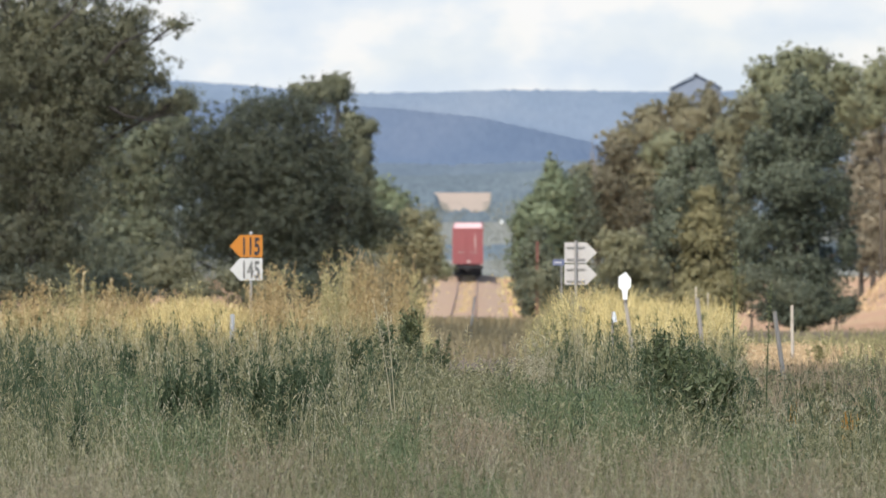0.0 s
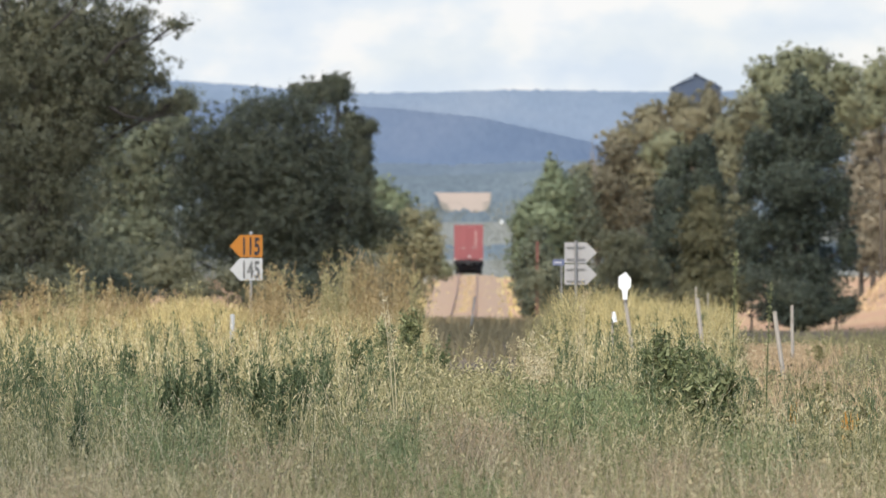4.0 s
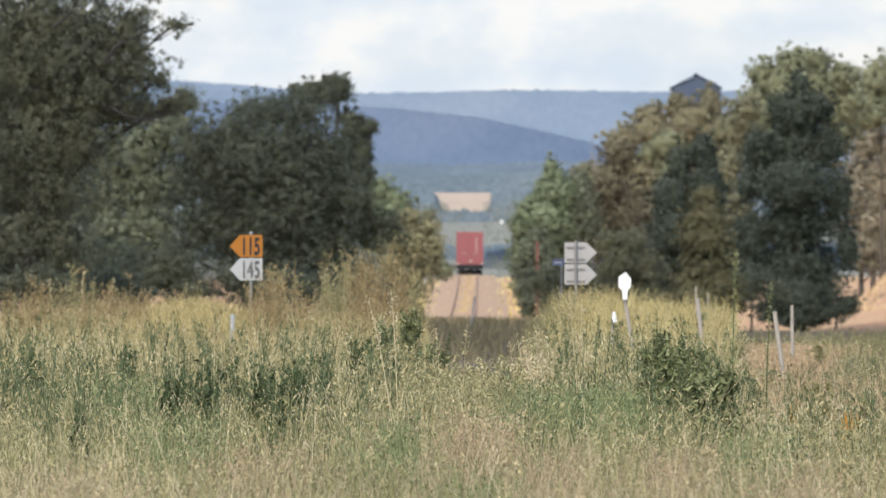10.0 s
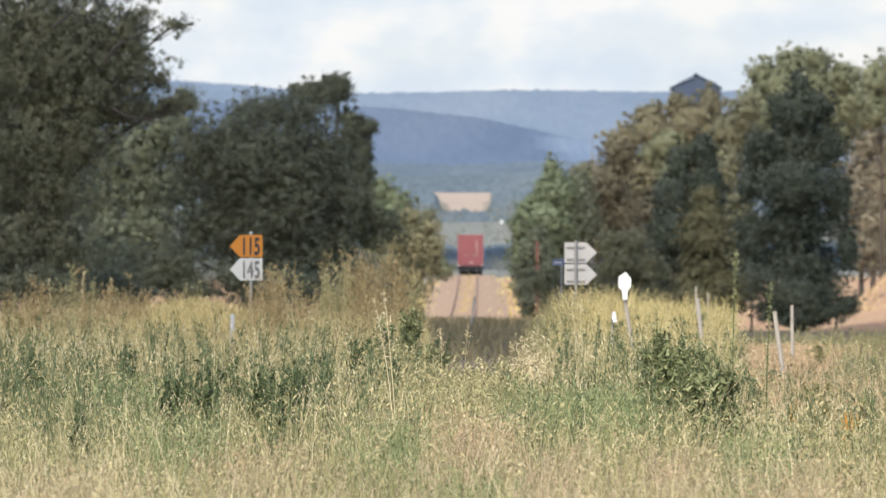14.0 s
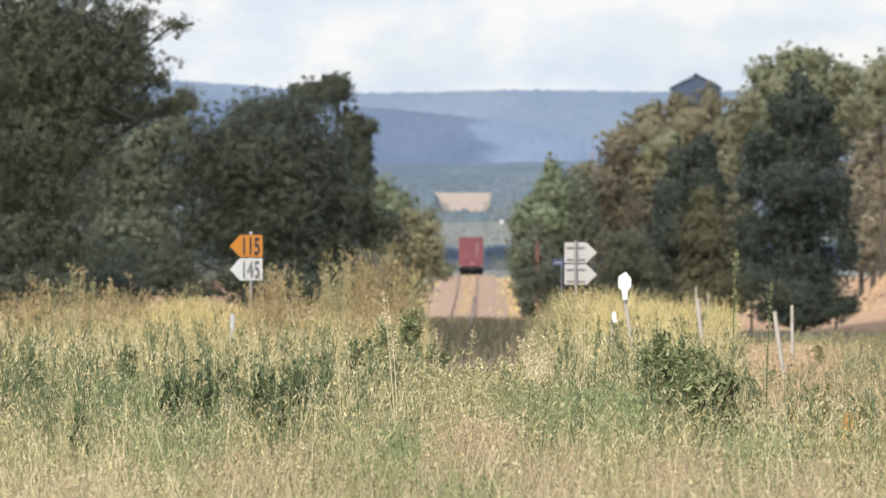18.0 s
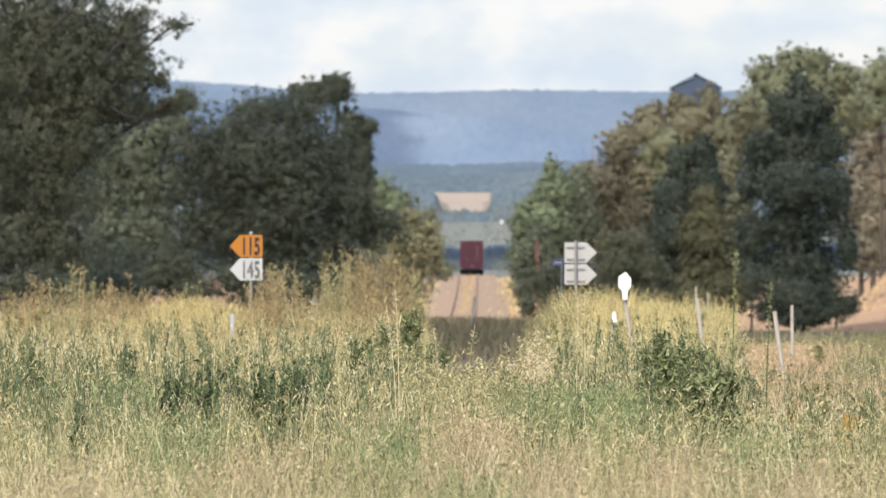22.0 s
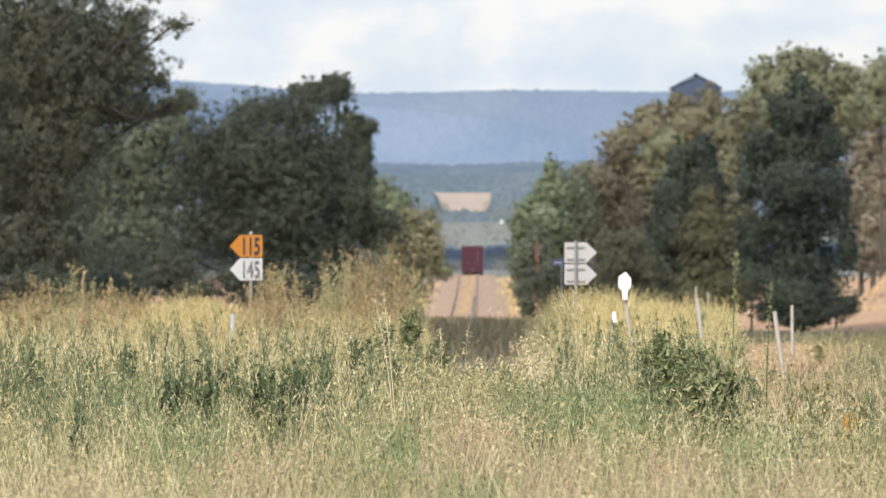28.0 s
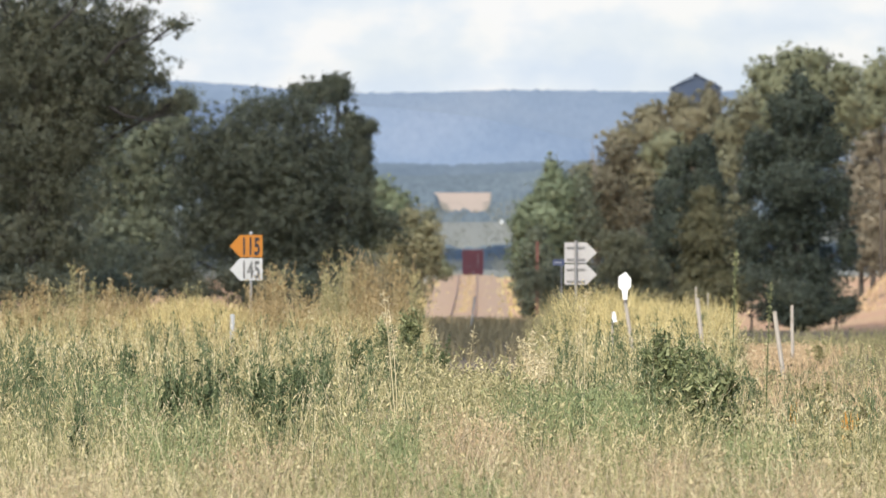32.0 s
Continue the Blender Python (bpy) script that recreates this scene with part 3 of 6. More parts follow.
def guide_post():
    g = empty("marker_post", pose(2.28, 165, 0.02, 0, 0, 0), "white pointed marker plate on a leaning stake", "marker post")
    s = 165 / 25000
    top, lean = (655 - 526) * s, (1106 - 1130) * s
    part("stake", rod(bmesh.new(), (0, 0, -0.2), (lean, 0.02, top), 0.024, 0.022, 8), POST_WOOD, g, "silvered timber stake")
    z = top + 0.03
    part("plate", outline(bmesh.new(), [(lean - 0.022, z - 0.06), (lean + 0.030, z - 0.06), (lean + 0.036, z + 0.05), (lean + 0.074, z + 0.085), (lean + 0.074, z + 0.185),
                                        (lean + 0.012, z + 0.265), (lean - 0.074, z + 0.205), (lean - 0.074, z + 0.085), (lean - 0.034, z + 0.05)], -0.04, -0.028), POST_WHITE, g, "white pointed plate with a narrow neck")


guide_post()


def fence_post(x0, z0, x1, z1, y, r, material, label):
    p = empty("fence_post", pose(x0, y, z0), label, "fence post", "paddock fence posts")
    part("post", rod(bmesh.new(), (0, 0, -0.1), (x1 - x0, 0.03, z1 - z0), r, r * 0.9, 7), material, p)
    return p


fence_post(2.98, 0.04, 2.88, 0.88, 160, 0.027, POST_WOOD, "leaning silvered timber fence post in dry grass")
fence_post(3.84, -0.17, 3.85, 0.79, 215, 0.014, POST_WOOD, "thin grey steel dropper in dry grass")
fence_post(3.64, 0.02, 3.52, 0.79, 150, 0.026, POST_WOOD, "leaning silvered timber fence post in dry grass")
fence_post(4.21, 0.00, 4.20, 0.75, 170, 0.022, POST_WOOD, "upright grey timber fence post in dry grass")
fence_post(4.22, -0.08, 4.22, 0.66, 225, 0.012, POST_WOOD, "thin grey steel dropper in dry grass")
fence_post(-2.46, 0.0, -2.46, 0.67, 165, 0.030, SIGN_WHITE, "short pale painted stake in dry grass")
capped = fence_post(1.92, 0.04, 1.92, 0.73, 160, 0.014, POST_WOOD, "thin grey stake with a white cap in dry grass")
part("cap", rod(bmesh.new(), (0.02, 0, 0.57), (0.02, 0, 0.69), 0.036, 0.012, 10), POST_WHITE, capped, "white conical cap")


fence_post(0.79, -1.60, 0.94, -0.32, 420, 0.03, GALVANISED, "thin pale steel stake down in the cutting")


def lineside_box():
    """A small pale cabinet on a plinth beside the line."""
    x, y = -1.24, 1150
    c = empty("lineside_cabinet", pose(x, y, float(land(x, y))), "small pale painted cabinet beside the railway line", "cabinet")
    part("plinth", box(bmesh.new(), 0, 0, 0.0, 0.66, 0.5, 0.24, 0.02), DECK_GREY, c, "pale concrete plinth")
    part("body", box(bmesh.new(), 0, 0, 0.60, 0.58, 0.42, 0.96, 0.03), SIGN_WHITE, c)
    part("door", box(bmesh.new(), 0, -0.215, 0.60, 0.48, 0.02, 0.82, 0.006), SIGN_WHITE, c)
    part("roof", box(bmesh.new(), 0, 0, 1.11, 0.68, 0.52, 0.06, 0.02), SIGN_WHITE, c)


lineside_box()


def lineside_pole():
    p = empty("marker_pole", pose(4.61, 690, float(land(4.61, 690))), "rust red pole in front of a cypress", "pole")
    part("pole", rod(bmesh.new(), (0, 0, -0.2), (0, 0, 1.10 - float(land(4.61, 690))), 0.075, 0.06, 8), RUST_RED, p)


def blue_sign():
    x, y = 2.13, 260
    g = float(land(x, y))
    p = empty("lineside_sign", pose(x, y, g), "small blue sign plate on a thin post", "sign")
    h = 1.12 - g
    part("post", rod(bmesh.new(), (0.05, 0.02, -0.2), (0.05, 0.02, h), 0.015, 0.015, 8), GALVANISED, p)
    part("plate", box(bmesh.new(), 0, 0, h - 0.06, 0.22, 0.006, 0.11, 0.002), SIGN_BLUE, p, "blue plate")
    part("lettering", box(bmesh.new(), -0.01, -0.005, h - 0.06, 0.14, 0.002, 0.025), SIGN_WHITE, p, "pale bar of lettering")


lineside_pole()
blue_sign()


# ---- trees ----
def spray(centres, spread, count, size, droop=0.2, seed=0, flat=0.75, out=None, slim=0.28):
    """Small bent leaves scattered in clumps round the centres; with out, also the rounded normals of the clumps."""
    r = np.random.default_rng(seed)
    k = r.integers(0, len(centres), count)
    p = centres[k] + r.normal(0, 1, (count, 3)) * spread[k][:, None] * np.array([1, 1, flat])
    a = r.normal(0, 1, (count, 3))
    a[:, 2] -= droop * 2
    a /= np.linalg.norm(a, axis=1)[:, None]
    if out is None:
        n = r.normal(0, 1, (count, 3))
    else:
        n = out[k] * 0.9 + (p - centres[k]) / spread[k][:, None] * 0.65
        n /= np.linalg.norm(n, axis=1)[:, None] + 1e-6
        n += r.normal(0, 0.12, (count, 3))
        soft = np.repeat(n / (np.linalg.norm(n, axis=1)[:, None] + 1e-6), 3, 0)
        n = n + r.normal(0, 0.4, (count, 3))
    b = np.cross(a, n)
    b /= np.linalg.norm(b, axis=1)[:, None] + 1e-6
    a = np.cross(n, b)
    a /= np.linalg.norm(a, axis=1)[:, None] + 1e-6
    n = np.cross(a, b)
    L = size * r.uniform(0.6, 1.4, (count, 1))
    v = np.stack([p - a * L * 0.5 + b * L * slim, p - a * L * 0.4 - b * L * slim + n * L * 0.1, p + a * L * 0.6], 1).reshape(-1, 3)
    f = np.arange(count * 3).reshape(-1, 3)
    return (v, f) if out is None else (v, f[:, ::-1], soft)


def tree(name, x, y, lobes, material, label, category="tree", leaves=40320, size=0.160, trunk=0.25, seed=0, bark=None, shell=0.5, clumps=60, droop=0.25, deep=0.8, group="", airy=0.5, core=0.25):
    """A tapered trunk with limbs to each lobe of the crown, and a crown of many small leaves in clumps.
    lobes: (offset from the trunk, height over the datum, half width, half height)."""
    r = np.random.default_rng(seed + 100)
    base = Vector((x, y, float(land(x, y)) - 0.15))
    t = empty(name, Matrix.Translation(base), label, category, group)
    lobes = [(a, b - base.z, c, d) for a, b, c, d in lobes]
    high = max(l[1] for l in lobes) * 0.82
    bm = rod(bmesh.new(), (0, 0, 0), (0, 0, high * 0.5), trunk, trunk * 0.6, 8)
    rod(bm, (0, 0, high * 0.48), (0, 0, high), trunk * 0.6, trunk * 0.15, 8)
    ys = {}
    for i, (dx, dz, rx, rz) in enumerate(lobes):
        ys[i] = float(r.uniform(-0.5, 0.5)) * rx * deep
        fork = min(max(dz * 0.66 - abs(dx) * 0.25, 0.1), high)
        mid = Vector((dx * 0.5 + r.normal(0, 0.12), ys[i] * 0.5, fork + (dz - fork) * 0.62))
        rod(bm, (0, 0, fork), mid, trunk * 0.30, trunk * 0.16, 6)
        end = Vector((dx, ys[i], dz + rz * 0.1))
        rod(bm, mid, end, trunk * 0.16, trunk * 0.06, 6)
        for _ in range(4):
            q = Vector((dx + r.normal(0, 0.5) * rx, ys[i] + r.normal(0, 0.4) * rx * deep, dz + r.normal(0.1, 0.45) * rz))
            rod(bm, end.lerp(mid, 0.35), q, trunk * 0.08, trunk * 0.02, 5)
    area = np.array([l[2] * l[3] for l in lobes])
    cs, sp, face, inner, within = [], [], [], [], []
    for i, (dx, dz, rx, rz) in enumerate(lobes):
        k = max(8, int(clumps * len(lobes) * area[i] / area.sum()))
        u = r.normal(0, 1, (k, 3))
        u /= np.linalg.norm(u, axis=1)[:, None]
        u *= r.uniform(shell, 1.0, (k, 1)) ** 0.6
        heart = np.array([dx, ys[i], dz])
        reach = np.array([rx, rx * deep, rz])
        wide = 0.62 * (area[i] / k) ** 0.5 + size * 0.4
        face.append(u + np.array([0, 0, 0.25]))
        cs.append(heart + u * reach * 0.88)
        sp.append(np.full(k, wide) * r.uniform(0.55, 1.2, k))
        u = r.normal(0, 0.30, (max(8, int(leaves * core * area[i] / area.sum())), 3))
        inner.append(heart + u * reach)
        within.append(u / 0.30 * np.array([1, 1, 0.6]) + np.array([0, 0, 0.2]))
        m = int(k * airy)
        if m:
            w = r.normal(0, 1, (m, 3)) * np.array([1, 0.7, 1])
            w /= np.linalg.norm(w, axis=1)[:, None]
            ends = heart + w * reach * r.uniform(1.0, 1.22, (m, 1))
            face.append(w + np.array([0, 0, 0.25]))
            cs.append(ends)
            sp.append(np.full(m, wide * 0.42) * r.uniform(0.6, 1.3, m))
            for e in ends[:4]:
                rod(bm, heart + (e - heart) * 0.35, e, trunk * 0.05, trunk * 0.02, 4)
    part("trunk", bm, bark or BARK, t)
    sp = np.concatenate(sp)
    v, f, soft = spray(np.concatenate(cs), sp, int(leaves * 1.0), size * 0.70, droop, seed, out=np.concatenate(face), slim=0.25)
    inner = np.concatenate(inner)
    iv, it, deep_soft = spray(inner, np.full(len(inner), size * 0.5), len(inner), size * 1.35, droop, seed + 7, out=np.concatenate(within), slim=0.3)
    crown = new("crown", quads("crown", np.concatenate([v, iv]), np.concatenate([f, it + len(v)]), [material, CORE[material.name]], np.repeat([0, 1], [len(f), len(it)]), np.concatenate([soft, deep_soft])))
    crown.parent = t
    return t


tall_gum = tree("gum_tree", -12.16, 420, [(0.00, 7.83, 2.52, 1.51), (1.85, 7.50, 2.02, 1.34), (2.95, 7.90, 0.75, 0.70), (-1.68, 5.98, 1.85, 2.02), (0.50, 5.48, 2.35, 1.51), (3.02, 6.32, 1.18, 0.84), (4.03, 5.31, 0.67, 0.37), (-0.67, 3.46, 1.85, 1.85), (0.60, 3.13, 1.50, 1.60), (1.45, 4.30, 1.05, 1.00), (-0.34, 1.28, 1.68, 1.51), (0.90, 1.28, 1.20, 1.30), (-2.02, 2.12, 1.34, 2.35), (-1.68, 9.51, 2.69, 1.51), (1.51, 9.18, 2.02, 1.01), (3.15, 6.85, 0.60, 0.75), (4.20, 7.75, 0.50, 0.30), (3.75, 6.15, 0.35, 0.40), (3.19, 5.31, 1.18, 0.67), (4.37, 5.56, 0.50, 0.40), (2.02, 5.65, 1.34, 1.18), (0.00, 6.49, 2.02, 1.34), (0.17, 4.30, 2.02, 1.51), (2.35, 5.14, 1.01, 1.01), (1.18, 6.66, 1.85, 1.34), (2.80, 7.35, 0.65, 0.60)],
     GUM, "tall olive gum tree with a ragged spreading crown", leaves=120960, size=0.115, trunk=0.32, seed=1, clumps=70, group="trees along the line")
limb = bmesh.new()
rod(limb, (2.12, -1.7, 6.62 - tall_gum.location.z), (2.55, -1.7, 7.16 - tall_gum.location.z), 0.055, 0.042, 6)
rod(limb, (2.55, -1.7, 7.16 - tall_gum.location.z), (3.16, -1.7, 7.43 - tall_gum.location.z), 0.042, 0.028, 6)
rod(limb, (3.16, -1.7, 7.43 - tall_gum.location.z), (3.96, -1.7, 7.80 - tall_gum.location.z), 0.028, 0.015, 6)
part("limb", limb, LIMB, tall_gum)
limb = bmesh.new()
rod(limb, (2.28, -1.7, 5.31 - tall_gum.location.z), (2.76, -1.7, 5.03 - tall_gum.location.z), 0.050, 0.038, 6)
rod(limb, (2.76, -1.7, 5.03 - tall_gum.location.z), (3.39, -1.7, 4.91 - tall_gum.location.z), 0.038, 0.026, 6)
rod(limb, (3.39, -1.7, 4.91 - tall_gum.location.z), (4.10, -1.7, 4.77 - tall_gum.location.z), 0.026, 0.014, 6)
rod(limb, (3.39, -1.7, 4.91 - tall_gum.location.z), (3.76, -1.7, 5.08 - tall_gum.location.z), 0.025, 0.018, 6)
rod(limb, (3.76, -1.7, 5.08 - tall_gum.location.z), (4.40, -1.7, 5.04 - tall_gum.location.z), 0.018, 0.010, 6)
part("limb", limb, LIMB, tall_gum)
limb = bmesh.new()
rod(limb, (0.60, -1.7, 7.63 - tall_gum.location.z), (1.08, -1.7, 8.03 - tall_gum.location.z), 0.050, 0.035, 6)
rod(limb, (1.08, -1.7, 8.03 - tall_gum.location.z), (1.34, -1.7, 8.44 - tall_gum.location.z), 0.035, 0.020, 6)
part("limb", limb, LIMB, tall_gum)
tree("gum_tree", -12.00, 620, [(-1.24, 5.32, 1.49, 1.49), (-1.74, 3.34, 1.49, 1.49), (-0.74, 1.85, 1.49, 1.49), (0.74, 7.30, 0.74, 0.74), (-2.73, 4.82, 1.24, 1.49), (-0.37, 5.82, 0.99, 1.24), (0.00, 3.83, 0.99, 1.49), (-1.98, 1.35, 1.49, 1.24), (0.50, 6.31, 0.74, 0.74), (-2.11, 0.61, 1.49, 1.74), (-0.37, 0.36, 1.24, 1.49), (-0.94, 3.58, 1.24, 1.49)],
     GUM_SAGE, "sage green gum tree standing behind the others", leaves=40320, size=0.176, seed=2, group="trees along the line")
tree("wattle_tree", -6.47, 470, [(-0.19, 3.68, 1.97, 2.07), (1.50, 4.24, 1.41, 1.69), (0.28, 3.87, 2.07, 2.22), (-0.75, 4.81, 1.32, 0.94), (-1.54, 4.15, 0.94, 1.13), (0.85, 5.65, 1.03, 0.79), (0.00, 2.55, 2.54, 2.26), (1.50, 2.93, 2.07, 2.26), (0.75, 1.24, 3.20, 1.69), (-1.32, 3.87, 1.13, 1.32), (0.19, 5.56, 1.32, 0.75), (1.88, 5.56, 1.13, 0.94), (2.63, 3.12, 1.13, 1.69), (0.75, 1.80, 2.26, 1.50), (3.01, 1.42, 1.13, 1.32), (-1.13, 1.61, 1.13, 1.32), (3.95, 1.61, 0.94, 0.75), (4.70, 1.80, 0.75, 0.75), (2.26, 0.86, 1.69, 0.94), (-2.07, 4.62, 0.56, 0.94), (-2.07, 3.12, 0.94, 1.32), (-1.88, 1.80, 0.94, 1.13), (-0.38, 2.74, 1.69, 1.50), (1.13, 2.93, 1.69, 1.50), (0.56, 0.48, 2.26, 0.94), (2.44, 4.43, 0.94, 1.13), (3.38, 2.74, 0.94, 1.13), (-2.26, 0.86, 0.75, 0.94), (3.95, 2.36, 0.56, 0.94)],
     GUM_DARK, "dense dark green wattle with a rounded crown", leaves=120960, size=0.115, trunk=0.3, seed=3, clumps=80, group="trees along the line")
tree("gum_tree", -3.88, 500, [(0.10, 6.61, 0.60, 0.64), (-1.00, 6.51, 0.80, 0.50), (0.76, 5.01, 0.68, 0.72), (1.00, 4.21, 0.48, 0.80), (0.20, 4.01, 0.60, 0.80), (0.20, 6.81, 0.52, 0.44), (-0.30, 6.51, 0.52, 0.48), (1.30, 5.31, 0.36, 0.36), (0.60, 5.61, 0.48, 0.36), (1.00, 3.41, 0.48, 0.60)],
     GUM_DARK, "slim dark gum tree with tufts above its neighbour", leaves=25920, size=0.128, seed=4, clumps=26, group="trees along the line")
tree("young_tree", -2.71, 720, [(-0.58, 3.32, 1.01, 1.30), (0.29, 2.74, 1.01, 1.15), (-0.86, 1.59, 1.15, 1.44), (0.86, 1.30, 1.15, 1.15)],
     PINE_LIGHT, "fresh green young tree beside the line", leaves=25920, size=0.176, trunk=0.15, seed=5, group="trees along the line")
tree("shrub", -1.27, 650, [(0.52, 1.73, 0.68, 0.62), (0.00, 0.95, 1.17, 1.17), (0.91, 0.82, 0.52, 0.88), (-0.39, -0.22, 1.09, 0.94), (-0.78, 1.34, 0.88, 0.88), (-1.17, 0.30, 0.88, 1.04), (0.65, 0.04, 0.62, 0.78), (-0.26, 2.25, 0.68, 0.57)],
     SHRUB_YELLOW, "yellowing lineside shrub in dry grass", category="shrub", leaves=12000, size=0.14, trunk=0.1, seed=6)
tree("shrub", -8.52, 440, [(0.18, 0.56, 0.88, 0.70), (0.53, 0.03, 0.70, 0.53), (-0.35, 0.21, 0.70, 0.53)],
     GUM, "low olive shrub under the trees", category="shrub", leaves=8640, size=0.112, trunk=0.06, seed=7)
tree("shrub", -0.83, 1090, [(0.22, -1.05, 0.87, 1.05), (1.09, -1.49, 0.70, 0.70), (-0.65, -1.05, 0.87, 0.87)],
     GUM_PALE, "pale grey-green shrub beside the line", category="shrub", leaves=5184, size=0.200, trunk=0.08, seed=8)
tree("cypress_pine", 5.20, 760, [(0.61, 4.93, 0.49, 0.85), (0.52, 3.72, 1.09, 1.22), (0.21, 2.20, 1.76, 1.37), (0.00, 0.68, 1.88, 1.37), (0.00, -0.84, 1.67, 1.22), (1.37, 1.89, 0.73, 1.52), (-0.46, -1.75, 0.91, 0.79), (0.46, -2.06, 1.22, 0.67), (1.06, -1.15, 1.22, 1.22), (-0.58, 0.98, 1.16, 1.52), (-0.91, -0.08, 0.73, 1.22), (1.37, 3.57, 0.85, 1.22), (-0.46, 2.50, 1.03, 1.22), (0.91, 4.33, 0.55, 0.91), (-0.91, 1.89, 0.79, 0.91)],
     PINE_LIGHT, "fresh green cypress pine with a pointed crown", airy=0.1, core=0.35, leaves=69120, size=0.160, trunk=0.2, seed=11, clumps=90, deep=1.0, shell=0.3, group="trees along the line")
tree("cypress_pine", 4.51, 700, [(0.15, 1.35, 0.55, 0.75), (0.10, 0.55, 0.95, 0.90), (0.00, -0.35, 1.30, 0.95), (-0.05, -1.15, 1.30, 0.85), (0.05, -1.85, 0.95, 0.60), (0.70, -0.20, 0.75, 0.95), (0.75, -1.30, 0.70, 0.80), (-0.25, -2.35, 0.60, 0.50)],
     PINE, "small dusky cypress pine before a taller one", leaves=26000, size=0.13, trunk=0.12, seed=84, clumps=60, deep=0.7, shell=0.3, airy=0.2, group="trees along the line")
tree("gum_tree", 11.04, 1000, [(0.00, 3.97, 1.68, 2.00), (-0.80, 5.57, 1.20, 1.00), (-1.20, 1.97, 1.60, 2.00)],
     GUM, "mid-green gum tree beside the line", leaves=25920, size=0.208, seed=12, group="trees along the line")
tree("gum_tree", 13.91, 950, [(-1.90, 7.65, 1.52, 1.14), (0.00, 8.41, 1.90, 1.33), (1.52, 7.27, 1.52, 1.52), (-0.76, 5.75, 2.28, 1.52), (1.14, 4.99, 1.90, 1.90), (-1.52, 3.85, 1.90, 1.90), (0.00, 9.55, 1.14, 0.76)],
     GUM_KHAKI, "khaki gum tree with a lit open crown", leaves=48960, size=0.208, seed=13, clumps=45, group="trees along the line")
tree("gum_tree", 13.20, 835, [(0.00, 6.75, 1.10, 0.80), (-0.75, 6.15, 0.85, 0.70), (0.75, 6.20, 0.85, 0.75), (0.10, 5.60, 1.00, 0.75), (0.30, 4.70, 0.70, 0.60)],
     GUM_PALE, "pale khaki gum tree with a rounded lit crown", leaves=20000, size=0.19, seed=85, clumps=40, group="trees along the line")
tree("gum_tree", 16.06, 900, [(-1.15, 9.50, 0.94, 1.08), (0.94, 9.71, 0.86, 1.15), (0.00, 8.42, 1.80, 1.44), (1.08, 7.70, 1.44, 1.44), (-0.72, 6.98, 1.44, 1.44)],
     GUM_KHAKI, "khaki gum tree with a lit open crown", leaves=34560, size=0.200, seed=14, clumps=40, group="trees along the line")
tree("gum_tree", 17.81, 700, [(-1.96, 9.43, 0.90, 0.73), (-0.56, 9.99, 1.01, 0.84), (0.56, 10.13, 1.01, 0.67), (1.96, 9.43, 0.95, 0.84), (0.00, 8.59, 2.24, 1.40), (-2.24, 8.03, 1.01, 1.12), (2.24, 8.03, 1.01, 1.40), (-2.80, 6.63, 1.12, 1.40), (-1.12, 8.87, 1.40, 1.12), (1.12, 8.87, 1.40, 1.12), (-1.40, 7.19, 1.68, 1.40), (1.68, 6.63, 1.40, 1.68), (-3.36, 5.79, 0.84, 1.12)],
     GUM_PALE, "pale gum tree with a high lit crown", leaves=63360, size=0.160, seed=15, clumps=50, group="trees along the line")
tree("gum_tree", 23.59, 760, [(-0.30, 9.49, 1.22, 1.52), (-0.91, 7.97, 1.52, 1.22), (0.91, 10.10, 1.22, 1.52)],
     GUM_PALE, "pale gum tree with a high lit crown", leaves=25920, size=0.176, trunk=0.1, seed=16, clumps=50, group="trees along the line")
tree("gum_tree", 26.18, 860, [(-0.17, 6.74, 1.38, 1.38), (-0.86, 5.02, 1.17, 1.72), (0.52, 4.33, 1.72, 2.06), (-0.17, 2.61, 1.55, 1.72), (1.55, 6.05, 1.72, 2.06)],
     GUM_BROWN, "tawny thin-leaved gum tree", leaves=28800, size=0.200, trunk=0.2, seed=17, clumps=50, group="trees along the line")
tree("cypress_pine", 9.52, 585, [(0.23, 4.41, 0.51, 0.94), (0.12, 3.01, 1.05, 1.17), (0.00, 1.60, 1.17, 1.17), (0.00, 0.43, 1.29, 0.94), (1.29, 4.88, 0.61, 0.94), (1.40, 3.24, 0.94, 1.40)],
     PINE, "blue-green cypress pine among gum trees", airy=0.15, core=0.4, leaves=48000, size=0.152, trunk=0.2, seed=18, clumps=80, deep=1.0, shell=0.3, group="trees along the line")
